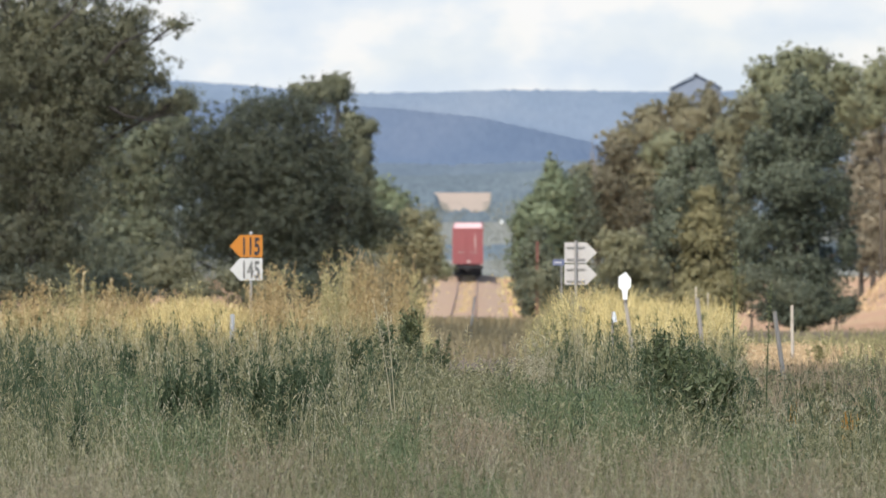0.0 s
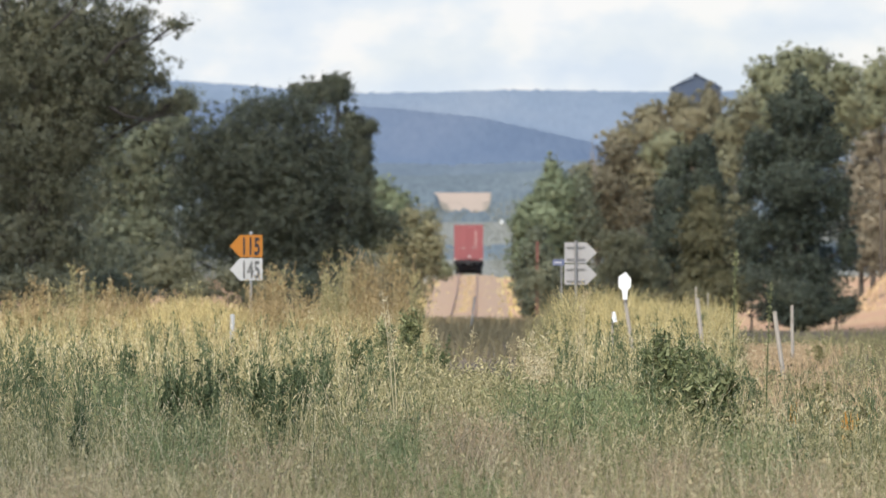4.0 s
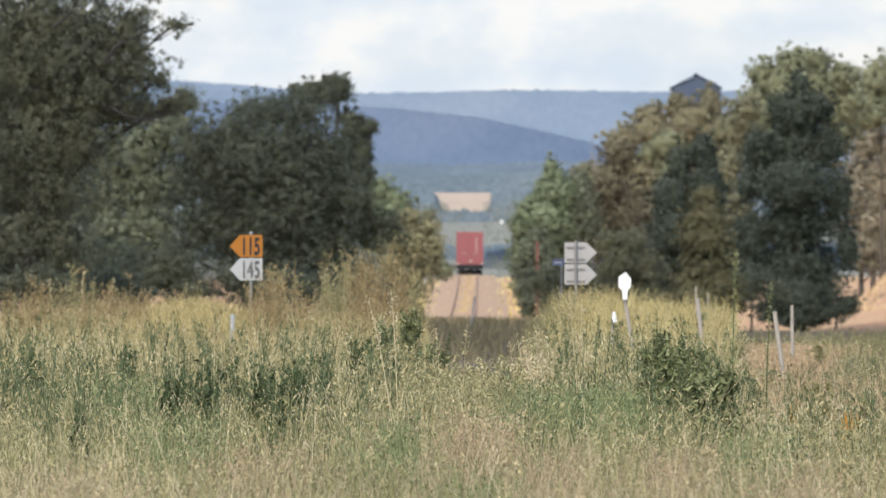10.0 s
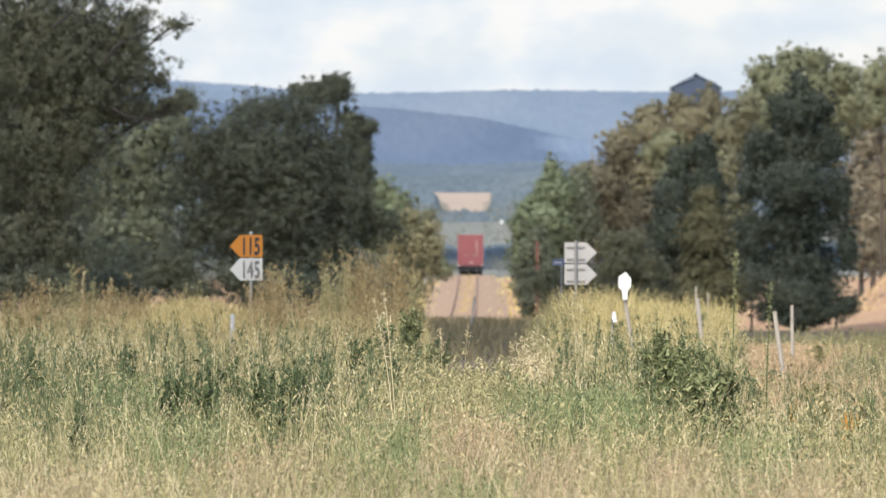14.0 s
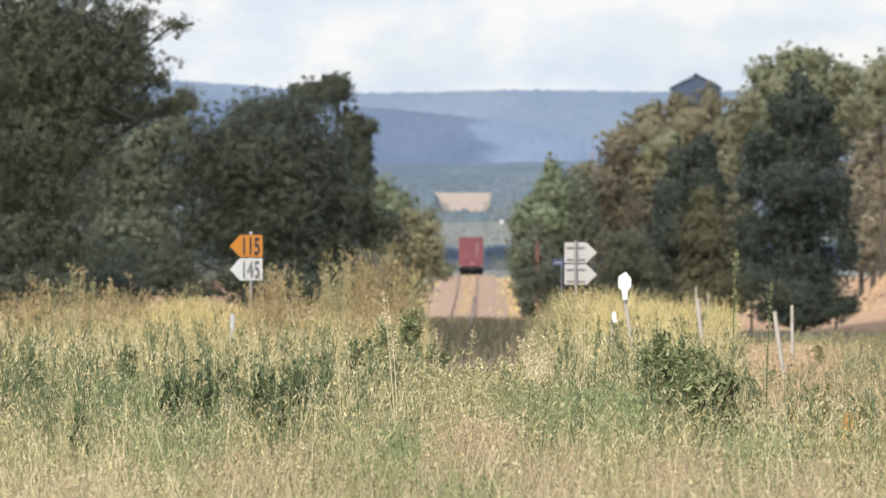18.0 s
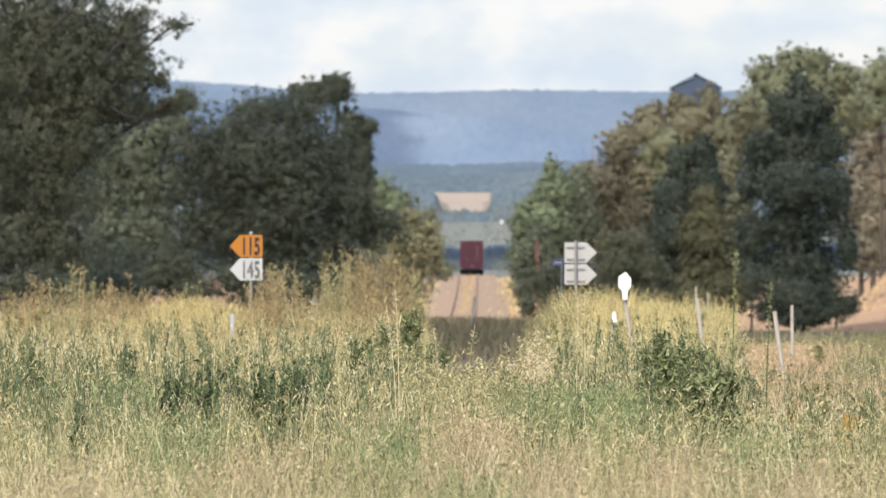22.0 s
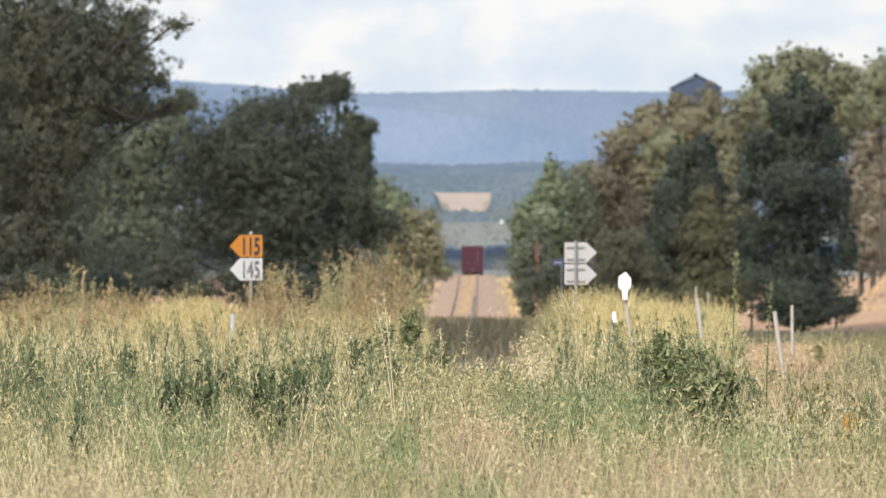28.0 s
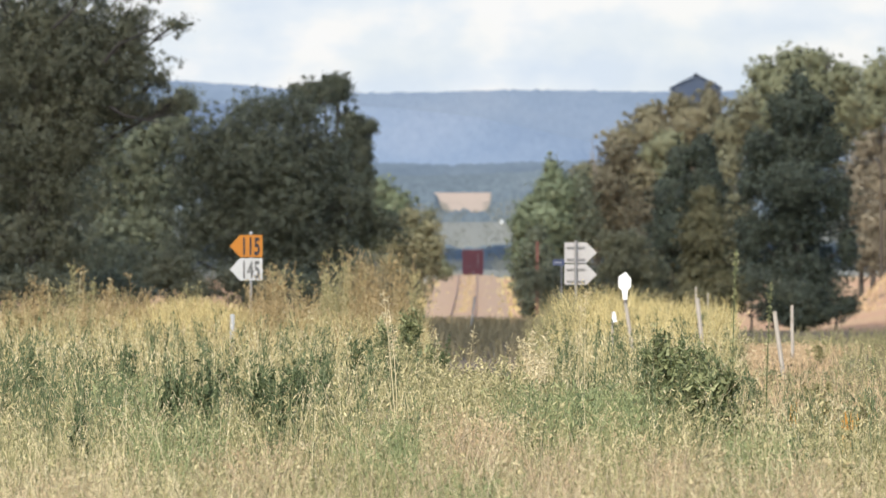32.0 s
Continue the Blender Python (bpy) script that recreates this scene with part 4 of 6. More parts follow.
tree("cypress_pine", 14.13, 560, [(0.00, 7.43, 0.49, 0.67), (-0.07, 6.31, 1.16, 1.03), (-0.11, 4.97, 1.70, 1.34), (-0.22, 3.40, 2.02, 1.34), (-0.16, 1.83, 2.15, 1.34), (-0.11, 0.26, 2.20, 1.23), (0.00, -0.86, 1.90, 0.90), (-1.68, 4.97, 0.67, 0.90), (-2.02, 3.40, 0.56, 0.90), (-0.78, 6.53, 0.67, 0.76), (0.56, 6.53, 0.81, 0.90), (1.01, 4.97, 0.99, 1.12), (-1.46, 4.07, 0.90, 1.12), (1.46, 2.95, 0.81, 1.34), (1.90, 0.93, 0.54, 1.12), (-1.90, 1.38, 0.90, 1.34), (-2.13, -0.41, 0.90, 0.90), (-0.78, -1.53, 1.34, 0.58), (0.78, -1.53, 1.34, 0.58), (0.00, -1.87, 1.34, 0.45), (1.90, -1.31, 0.67, 0.54)],
     PINE, "dense blue-green cypress pine with a broad cone", airy=0.25, core=0.5, leaves=120000, size=0.115, trunk=0.3, seed=19, clumps=110, deep=1.0, shell=0.3, group="trees along the line")
tree("cypress_pine", 8.24, 440, [(-0.04, 2.67, 0.42, 0.42), (-0.07, 1.97, 0.77, 0.63), (-0.04, 1.26, 0.95, 0.70), (-0.04, 0.38, 0.99, 0.79), (-0.56, -0.15, 0.70, 0.53), (0.49, -0.15, 0.70, 0.53), (-0.21, -0.50, 1.06, 0.46), (0.67, -0.50, 0.70, 0.46)],
     PINE_OLIVE, "small bronze-green cypress pine", airy=0.12, core=0.4, leaves=51840, size=0.13, trunk=0.12, seed=20, clumps=80, deep=1.0, shell=0.3, group="trees along the line")
tree("shrub", 6.42, 500, [(-0.50, 1.21, 0.60, 0.48), (0.30, 1.21, 0.68, 0.52), (-0.20, 0.41, 0.92, 0.80), (0.70, 0.21, 0.72, 0.72), (0.30, -0.69, 1.00, 0.60), (-0.50, -0.69, 0.80, 0.52)],
     SHRUB_YELLOW, "yellowing rounded shrub in dry grass", category="shrub", leaves=15552, size=0.13, trunk=0.08, seed=21)
tree("shrub", 5.90, 600, [(-0.72, -0.56, 1.10, 0.96), (0.48, -0.56, 1.20, 0.96), (3.12, -0.56, 1.20, 0.96), (-1.68, -0.56, 0.96, 0.96), (4.08, -1.04, 0.96, 0.60)],
     GUM_DARK, "dark low shrub under the trees", category="shrub", leaves=15552, size=0.120, trunk=0.08, seed=22)

tree("gum_tree", -14.47, 450, [(0.72, 6.83, 2.16, 2.16), (2.30, 4.67, 1.45, 1.90), (0.36, 3.59, 2.16, 1.80), (1.60, 2.15, 1.60, 1.70), (0.36, 0.53, 1.98, 1.26), (3.06, 0.53, 1.98, 1.08), (2.30, 3.05, 0.90, 1.20), (3.40, 6.65, 1.30, 1.00), (1.44, 7.37, 2.70, 2.16), (1.26, 3.05, 2.88, 2.52)],
     GUM_DARK, "dense dark gum tree behind its neighbour", leaves=66000, size=0.144, trunk=0.3, seed=31, clumps=80, group="trees along the line")
tree("shrub", -11.58, 400, [(-0.80, 0.02, 0.96, 0.54), (0.16, 0.18, 0.80, 0.64), (0.96, -0.14, 0.80, 0.48)],
     GUM, "low dark shrub at the foot of the trees", category="shrub", leaves=4800, size=0.112, trunk=0.06, seed=40)
tree("shrub", -10.39, 430, [(-0.86, -0.10, 1.03, 0.58), (0.17, 0.07, 0.86, 0.69), (1.03, -0.28, 0.86, 0.52)],
     GUM_DARK, "low dark shrub at the foot of the trees", category="shrub", leaves=4800, size=0.112, trunk=0.06, seed=41)
tree("shrub", -6.76, 440, [(-0.88, -0.15, 1.06, 0.60), (0.18, 0.03, 0.88, 0.70), (1.06, -0.32, 0.88, 0.53)],
     GUM, "low dark shrub at the foot of the trees", category="shrub", leaves=4800, size=0.112, trunk=0.06, seed=42)
tree("shrub", -4.86, 460, [(-0.92, -0.23, 1.10, 0.63), (0.18, -0.04, 0.92, 0.74), (1.10, -0.41, 0.92, 0.55)],
     GUM_DARK, "low dark shrub at the foot of the trees", category="shrub", leaves=4800, size=0.112, trunk=0.06, seed=43)
tree("shrub", -3.15, 480, [(-0.96, -0.31, 1.15, 0.65), (0.19, -0.12, 0.96, 0.77), (1.15, -0.50, 0.96, 0.58)],
     GUM, "low dark shrub at the foot of the trees", category="shrub", leaves=4800, size=0.112, trunk=0.06, seed=44)
tree("shrub", 11.36, 520, [(-1.04, -0.47, 1.25, 0.71), (0.21, -0.26, 1.04, 0.83), (1.25, -0.68, 1.04, 0.62)],
     GUM_DARK, "low dark shrub at the foot of the trees", category="shrub", leaves=4800, size=0.112, trunk=0.06, seed=45)
tree("shrub", 16.70, 600, [(-1.20, -0.80, 1.44, 0.82), (-0.24, -0.68, 0.96, 0.86), (-1.44, -1.04, 0.96, 0.67)],
     GUM, "low dark shrub at the foot of the trees", category="shrub", leaves=4800, size=0.112, trunk=0.06, seed=46)


tree("gum_tree", 13.97, 690, [(0.00, 6.56, 0.99, 1.21), (-0.14, 4.63, 1.24, 1.66), (0.14, 2.42, 1.38, 1.66), (0.00, 0.49, 1.38, 1.66), (0.83, 7.39, 0.83, 1.10), (-0.69, 4.63, 0.83, 1.38)],
     GUM, "mid-green gum tree between cypress pines", leaves=28800, size=0.160, seed=61, clumps=50, group="trees along the line")
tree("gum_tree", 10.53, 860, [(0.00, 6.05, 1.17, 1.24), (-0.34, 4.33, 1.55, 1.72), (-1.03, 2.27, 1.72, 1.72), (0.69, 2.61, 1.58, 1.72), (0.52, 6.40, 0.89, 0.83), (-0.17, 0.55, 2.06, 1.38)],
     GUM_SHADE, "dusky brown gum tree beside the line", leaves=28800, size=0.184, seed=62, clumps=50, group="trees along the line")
tree("gum_tree", 24.27, 820, [(0.36, 1.91, 1.31, 1.64), (1.51, 1.58, 1.31, 1.64), (-0.39, 2.90, 0.85, 1.64), (0.36, 0.27, 1.64, 1.44), (1.67, -0.12, 1.44, 1.31)],
     GUM_BROWN, "tawny thin-leaved gum tree", leaves=10800, size=0.192, trunk=0.2, seed=63, clumps=30, group="trees along the line")


tree("shrub", -2.63, 700, [(-1.40, -0.37, 1.40, 1.40), (0.28, -0.65, 1.29, 1.23), (-0.56, -1.49, 1.68, 0.84), (1.40, -1.21, 0.95, 0.73)],
     GUM, "grey-green shrub at the foot of the trees", category="shrub", leaves=9600, size=0.128, trunk=0.08, seed=71)
tree("shrub", -5.02, 560, [(-0.45, -0.19, 1.12, 1.12), (0.67, 0.04, 1.03, 1.12), (0.00, -1.08, 1.57, 0.67)],
     GUM_DARK, "dark low shrub at the foot of the trees", category="shrub", leaves=7800, size=0.120, trunk=0.08, seed=72)
tree("shrub", -14.44, 520, [(-0.62, 0.36, 1.46, 1.25), (1.46, 0.15, 1.25, 1.25), (3.12, 0.36, 1.04, 1.25), (-1.46, -0.26, 1.25, 1.04)],
     GUM_DARK, "dark low shrub at the foot of the trees", category="shrub", leaves=9600, size=0.120, trunk=0.08, seed=73)


tree("gum_tree", -1.30, 1350, [(0.00, 2.89, 0.86, 1.08), (-0.27, 1.27, 1.19, 1.62), (0.27, -0.35, 1.08, 1.62)],
     GUM_DARK, "small dark gum tree beside the line", leaves=4000, size=0.25, trunk=0.12, seed=81, clumps=24, group="trees along the line")


tree("young_tree", 7.87, 800, [(-0.16, 4.47, 0.83, 0.83), (0.16, 3.19, 0.90, 1.41), (-0.32, 1.59, 1.09, 1.60), (0.48, 1.91, 0.77, 1.28), (-0.64, 3.19, 0.83, 1.28)],
     PINE, "dusky green young tree behind a cypress", leaves=12000, size=0.18, trunk=0.15, seed=83, clumps=40, group="trees along the line")


tree("gum_tree", -15.60, 640, [(0.00, 2.90, 1.60, 1.40), (0.90, 1.10, 1.60, 1.40), (-1.00, 0.70, 1.50, 1.30), (1.30, -0.40, 1.40, 1.10), (-0.30, -0.70, 1.60, 1.10)],
     GUM_DARK, "dark gum tree deep among the others", leaves=16000, size=0.19, trunk=0.2, seed=86, clumps=40, core=0.4, group="trees along the line")
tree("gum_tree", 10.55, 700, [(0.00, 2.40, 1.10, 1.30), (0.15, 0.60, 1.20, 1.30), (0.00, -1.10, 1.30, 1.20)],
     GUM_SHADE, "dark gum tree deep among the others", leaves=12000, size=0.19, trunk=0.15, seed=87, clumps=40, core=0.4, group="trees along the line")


def dead_tree(x, y, top, seed):
    r = random.Random(seed)
    g = float(land(x, y))
    t = empty("dead_tree", pose(x, y, g), "bleached bare dead tree among living gums", "tree")
    h = top - g
    bm = rod(bmesh.new(), (0, 0, -0.2), (0.1, 0, h * 0.6), 0.2, 0.12, 7)
    for k in range(9):
        z = h * r.uniform(0.45, 0.62)
        tip = Vector((r.uniform(-1.3, 1.3), r.uniform(-0.8, 0.8), h * r.uniform(0.78, 1.0)))
        mid = Vector((tip.x * 0.6, tip.y * 0.5, z + (tip.z - z) * 0.4))
        rod(bm, (0.1, 0, z), mid, 0.07, 0.05, 5)
        rod(bm, mid, tip, 0.05, 0.015, 5)
    part("trunk", bm, PALE_BARK, t)


dead_tree(10.35, 880, 7.85, 3)


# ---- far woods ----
def woods(name, y0, y1, x0, x1, count, tall, leaf, seed, gap=None, label="distant woodland in haze-paled leaf colours"):
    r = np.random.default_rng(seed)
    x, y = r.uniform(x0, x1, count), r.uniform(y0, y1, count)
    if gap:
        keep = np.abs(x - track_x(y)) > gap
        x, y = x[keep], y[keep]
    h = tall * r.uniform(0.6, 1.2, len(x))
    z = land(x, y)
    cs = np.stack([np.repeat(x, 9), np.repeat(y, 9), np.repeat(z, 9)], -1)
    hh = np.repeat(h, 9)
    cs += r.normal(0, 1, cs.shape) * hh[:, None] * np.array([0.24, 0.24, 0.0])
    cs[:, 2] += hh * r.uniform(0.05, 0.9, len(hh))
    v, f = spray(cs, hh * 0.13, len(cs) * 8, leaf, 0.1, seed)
    tagged(new(name, quads(name, v, f, [HAZE_LEAF])), label, "woods", kind="stuff")


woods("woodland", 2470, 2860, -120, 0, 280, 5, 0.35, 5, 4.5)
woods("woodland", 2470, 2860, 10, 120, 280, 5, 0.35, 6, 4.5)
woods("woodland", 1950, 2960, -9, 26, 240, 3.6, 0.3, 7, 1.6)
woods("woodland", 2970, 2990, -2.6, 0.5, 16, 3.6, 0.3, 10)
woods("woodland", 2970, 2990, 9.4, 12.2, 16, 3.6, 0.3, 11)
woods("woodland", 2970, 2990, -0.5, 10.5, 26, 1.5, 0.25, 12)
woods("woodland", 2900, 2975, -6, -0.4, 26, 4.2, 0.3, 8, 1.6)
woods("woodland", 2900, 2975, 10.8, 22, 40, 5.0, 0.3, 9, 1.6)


def wheat_field():
    """A pale stubble paddock on the far rise."""
    xs, ys = np.linspace(-1.9, 12.0, 20), np.linspace(2996, 3450, 40)
    gx, gy = np.meshgrid(xs, ys)
    gx = gx + np.sin(gy * 0.02) * 0.8
    n = len(xs)
    i = (np.arange(len(ys) - 1)[:, None] * n + np.arange(n - 1)[None, :]).ravel()
    me = quads("field", np.stack([gx, gy, land(gx, gy) + 0.25], -1), np.stack([i, i + 1, i + n + 1, i + n], -1), [STUBBLE])
    tagged(new("field", me), "pale harvested wheat paddock on the far rise", "field", kind="structure")


wheat_field()


def farm_shed():
    x, y = 12.17, 2925
    s = empty("farm_shed", pose(x, y, float(land(x, y))), "small white farm building far off among trees", "shed")
    part("wall", outline(bmesh.new(), [(-0.34, -0.1), (0.34, -0.1), (0.34, 0.46), (0, 0.60), (-0.34, 0.46)], -1, 1), HOUSE_WHITE, s)
    part("roof", outline(bmesh.new(), [(-0.40, 0.43), (0, 0.61), (0.40, 0.43), (0.40, 0.48), (0, 0.66), (-0.40, 0.48)], -1.1, 1.1), HOUSE_WHITE, s)


farm_shed()


# ---- grain store and farmhouse far off ----
def grain_store():
    d = 2500
    s = empty("grain_store", pose(44.70, 2500, float(land(44.70, 2500))), "tall dark sheet-metal grain store with a gable roof", "silo")
    zt, ze = 29.15 - float(land(44.70, 2500)), 26.85 - float(land(44.70, 2500))
    w = 4.40
    part("wall", outline(bmesh.new(), [(-w, 0), (w, 0), (w, ze), (0, zt - 0.2), (-w, ze)], -7, 7), SILO_SHEET, s)
    for k in (-1, 1):
        a = math.atan2(zt - ze, w)
        part("roof", box(bmesh.new(), 0, 0, 0, math.hypot(w, zt - ze) + 0.5, 15, 0.18, 0, Matrix.Translation((k * w / 2, 0, (zt + ze) / 2 + 0.05)) @ Matrix.Rotation(k * a, 4, "Y")), SILO_SHEET, s, "dark ribbed sheet roof")
    part("ridge_cap", box(bmesh.new(), 0, 0, zt + 0.12, 0.5, 15, 0.12, 0.03), SILO_SHEET, s)


grain_store()


# ---- grass and weeds ----
def stems(name, x, y, h, width, mats, label, seed, bend=0.25, heads=0.6, head_size=0.03, head_count=6, segs=4, z=None, head_from=0.72, splay=0.3, plump=0.095):
    """Bent tapering stems with seed heads; the second material is that of the heads."""
    r = np.random.default_rng(seed)
    n = len(x)
    z = land(x, y) - 0.02 if z is None else z
    q = np.linspace(0, 1, segs + 1)
    way = r.uniform(0, 2 * np.pi, n)
    far = bend * h * r.uniform(0.1, 1.0, n) + 0.06 * h
    cx = x[:, None] + (np.cos(way) * far)[:, None] * q ** 2
    cy = y[:, None] + (np.sin(way) * far)[:, None] * q ** 2
    cz = z[:, None] + h[:, None] * (q - 0.12 * q ** 3)
    face = r.uniform(-0.9, 0.9, n)
    half = (width * (0.8 + y / 250) * r.uniform(0.7, 1.4, n))[:, None] * (1 - 0.75 * q)[None] / 2
    ox, oy = np.cos(face)[:, None] * half, np.sin(face)[:, None] * half
    v = np.stack([np.stack([cx - ox, cy - oy, cz], -1), np.stack([cx + ox, cy + oy, cz], -1)], 2).reshape(n, -1, 3)
    k = np.arange(segs) * 2
    f = (np.arange(n) * 2 * (segs + 1))[:, None, None] + np.stack([k, k + 1, k + 3, k + 2], -1)[None]
    v, f = v.reshape(-1, 3), f.reshape(-1, 4)
    idx = np.zeros(len(f), int)
    pick = np.flatnonzero(r.uniform(0, 1, n) < heads)
    m = len(pick) * head_count
    if m:
        who = np.repeat(pick, head_count)
        u = r.uniform(head_from, 1.04, m)
        p = np.stack([x[who] + np.cos(way[who]) * far[who] * u ** 2, y[who] + np.sin(way[who]) * far[who] * u ** 2, z[who] + h[who] * (u - 0.12 * u ** 3)], -1)
        p[:, :2] += r.normal(0, 0.45, (m, 2)) * head_size
        a = np.stack([r.normal(0, splay, m), r.normal(0, splay, m), r.uniform(0.1, 1.2, m)], -1)
        a /= np.linalg.norm(a, axis=1)[:, None]
        b = np.cross(a, r.normal(0, 1, (m, 3)))
        b /= np.linalg.norm(b, axis=1)[:, None]
        L = head_size * np.clip(y[who] / 105, 0.5, 1.2)[:, None] * r.uniform(0.6, 1.3, (m, 1))
        hv = np.stack([p - a * L / 2, p + b * L * plump, p + a * L / 2, p - b * L * plump], 1).reshape(-1, 3)
        f = np.concatenate([f, np.arange(m * 4).reshape(-1, 4) + len(v)])
        v = np.concatenate([v, hv])
        idx = np.concatenate([idx, np.ones(m, int)])
    return tagged(new(name, quads(name, v, f, mats, idx)), label, "grass", kind="stuff")


def strewn(n, y0, y1, seed, power=1.0, patch=0.0, side=None, tuft=0.0):
    """Places on the near ground between two distances, denser near by as power grows."""
    r = np.random.default_rng(seed)
    y = (y0 ** (1 - power) + r.uniform(0, 1, n) * (y1 ** (1 - power) - y0 ** (1 - power))) ** (1 / (1 - power)) if power != 1 else y0 * (y1 / y0) ** r.uniform(0, 1, n)
    x = r.uniform(-1, 1, n) * (1.2 + 0.035 * y)
    if side:
        x = r.uniform(*side, n)
    if patch:
        keep = np.array([noise.noise((a * 0.55, b * 0.12, seed)) for a, b in zip(x, y)]) > patch - 0.5
        x, y = x[keep], y[keep]
    u = np.random.default_rng(seed + 1).uniform(0, 1, len(x))
    if tuft:
        cell = np.floor(x / tuft) + 0.5 + 0.3 * np.sin(y * 7), np.floor(y / tuft / 3) + 0.5
        x = cell[0] * tuft + (x - cell[0] * tuft) * 0.55
        y = cell[1] * tuft * 3 + (y - cell[1] * tuft * 3) * 0.55
        lift = np.sin(cell[0] * 12.9898 + cell[1] * 78.233) * 43758.5453
        u = 0.5 * u + 0.5 * (lift - np.floor(lift))
    return x, y, u


def patchy(x, y, scale, seed):
    """0 to 1, in patches that stretch along the view."""
    return np.array([0.5 + 0.9 * noise.noise((a * scale, b * scale * 0.22, seed)) for a, b in zip(x, y)]).clip(0, 1)


def tallness(x, y):
    """How high the meadow stands: low in the cutting where the line runs, high on the bank beside it, low on the parched corner."""
    a = 1000 * x / y
    far = np.clip((y - 100) / 25, 0, 1)
    left, right = np.clip((0.6 - a) / 3.2, 0, 1), np.clip((a - 4.6) / 4.0, 0, 1)
    cut = 1 - np.maximum(left * left * (3 - 2 * left), right * right * (3 - 2 * right))
    bank = np.clip((a - 5) / 3, 0, 1) * np.clip((21 - a) / 2.5, 0, 1)
    corner = np.clip((a - 20) / 2.5, 0, 1)
    sunk = 0.18 * np.clip((y - 85) / 15, 0, 1) + 0.62 * np.clip((y - 122) / 18, 0, 1)
    return 1 - cut * sunk + 0.20 * bank * np.clip((y - 160) / 30, 0, 1) - 0.64 * corner * np.clip((y - 82) / 40, 0, 1) - 0.26 * np.clip(a - 20.8, 0, 1) * np.clip(28.5 - a, 0, 1) * np.clip((y - 146) / 10, 0, 1) * np.clip((206 - y) / 10, 0, 1)


x, y, u = strewn(27000, 43, 235, 21, 1.2, tuft=0.16)
p = patchy(x, y, 0.9, 1.5)
stems("green_grass", x, y, (0.16 + 0.28 * u + 0.22 * p) * tallness(x, y), 0.007, [GREEN_BLADE, GREEN_BLADE], "thick grey-green meadow grass", 31, 0.45, 0.0, segs=3)
x, y, u = strewn(10500, 43, 235, 22, 1.25, tuft=0.2)
p = patchy(x, y, 1.1, 2.5)
stems("green_grass", x, y, (0.38 + 0.24 * u ** 2 + 0.26 * p) * tallness(x, y), 0.0040, [GREEN_BLADE, MEADOW], "leafy olive-green meadow plants with pale tips", 32, 0.25, 0.95, 0.048, 12, segs=3, head_from=0.2, splay=0.75, plump=0.12)
# patches that stand out in the meadow: fresh green, and pinkish straw
for k, (cx, cy, wide, count) in enumerate([(1.06, 96, 0.34, 700), (0.62, 100, 0.22, 320), (-0.30, 82, 0.22, 260), (-1.60, 84, 0.30, 260), (1.75, 78, 0.25, 260), (-2.35, 104, 0.35, 320), (0.10, 64, 0.18, 200)]):
    r1 = np.random.default_rng(900 + k)
    x, y = cx + r1.normal(0, 0.5, count) * wide, cy + r1.normal(0, 2.6, count)
    stems("green_grass", x, y, 0.40 + 0.30 * r1.uniform(0, 1, count), 0.0042, [FRESH, FRESH], "fresh green grass in the dry meadow", 910 + k, 0.35, 0.9, 0.05, 9, segs=3, head_from=0.25, splay=0.6, plump=0.1)
for k, (cx, cy, wide, count) in enumerate([(0.20, 84, 0.20, 300), (0.58, 72, 0.08, 140), (1.15, 72, 0.16, 200), (-0.95, 72, 0.18, 160), (1.70, 66, 0.20, 200), (-1.75, 64, 0.25, 200)]):
    r1 = np.random.default_rng(930 + k)
    x, y = cx + r1.normal(0, 0.5, count) * wide, cy + r1.normal(0, 2.0, count)
    stems("faded_grass", x, y, 0.44 + 0.26 * r1.uniform(0, 1, count), 0.0042, [TAN, PINK_DRY], "pinkish straw gone over in the meadow", 940 + k, 0.45, 0.95, 0.034, 12, segs=3, head_from=0.4, splay=0.8, plump=0.12)
x, y, u = strewn(700, 98, 124, 69, 1.0, side=(-0.3, 0.75))
stems("green_grass", x, y, 0.42 + 0.30 * u, 0.004, [GREEN_BLADE, MEADOW], "leafy olive-green weeds before the cutting", 70, 0.3, 0.95, 0.045, 14, segs=3, head_from=0.2, splay=0.75, plump=0.12)
x, y, u = strewn(11500, 43, 190, 23, 1.8, tuft=0.22)
keep = patchy(x, y, 0.8, 3.5) + 0.25 * (y < 66) - 0.12 * ((y > 68) & (y < 118)) > 0.47
x, y, u = x[keep], y[keep], u[keep]
stems("wild_oats", x, y, (0.36 + 0.42 * u ** 1.5) * tallness(x, y), 0.0042, [STRAW, OAT], "bleached wild oats with drooping heads", 33, 0.35, 0.7, 0.03, 5, segs=3)
x, y, u = strewn(7600, 43, 170, 61, 1.5)
chance = np.where(y < 60, 0.9, np.where(y < 122, 0.40, 0.75))
keep = (patchy(x, y, 0.7, 9.5) > 0.36) & (np.random.default_rng(8).uniform(0, 1, len(x)) < chance)
x, y, u = x[keep], y[keep], u[keep]
stems("straw_stalks", x, y, (0.46 + 0.38 * u) * tallness(x, y), 0.0048, [STRAW, OAT], "bleached leaning straw stalks", 62, 0.38, 0.8, 0.03, 8)
x, y, u = strewn(2600, 46, 72, 63, 1.0)
keep = patchy(x, y, 0.6, 11.5) + 0.5 * (y < 60) > 0.45
stems("faded_grass", x[keep], y[keep], (0.50 + 0.28 * u)[keep], 0.0065, [TAN, TAN], "faded tan grass thick with husks", 64, 0.4, 0.9, 0.028, 8)
x, y, u = strewn(10000, 135, 235, 24, 0.5)
p = patchy(x, y, 0.6, 4.5)
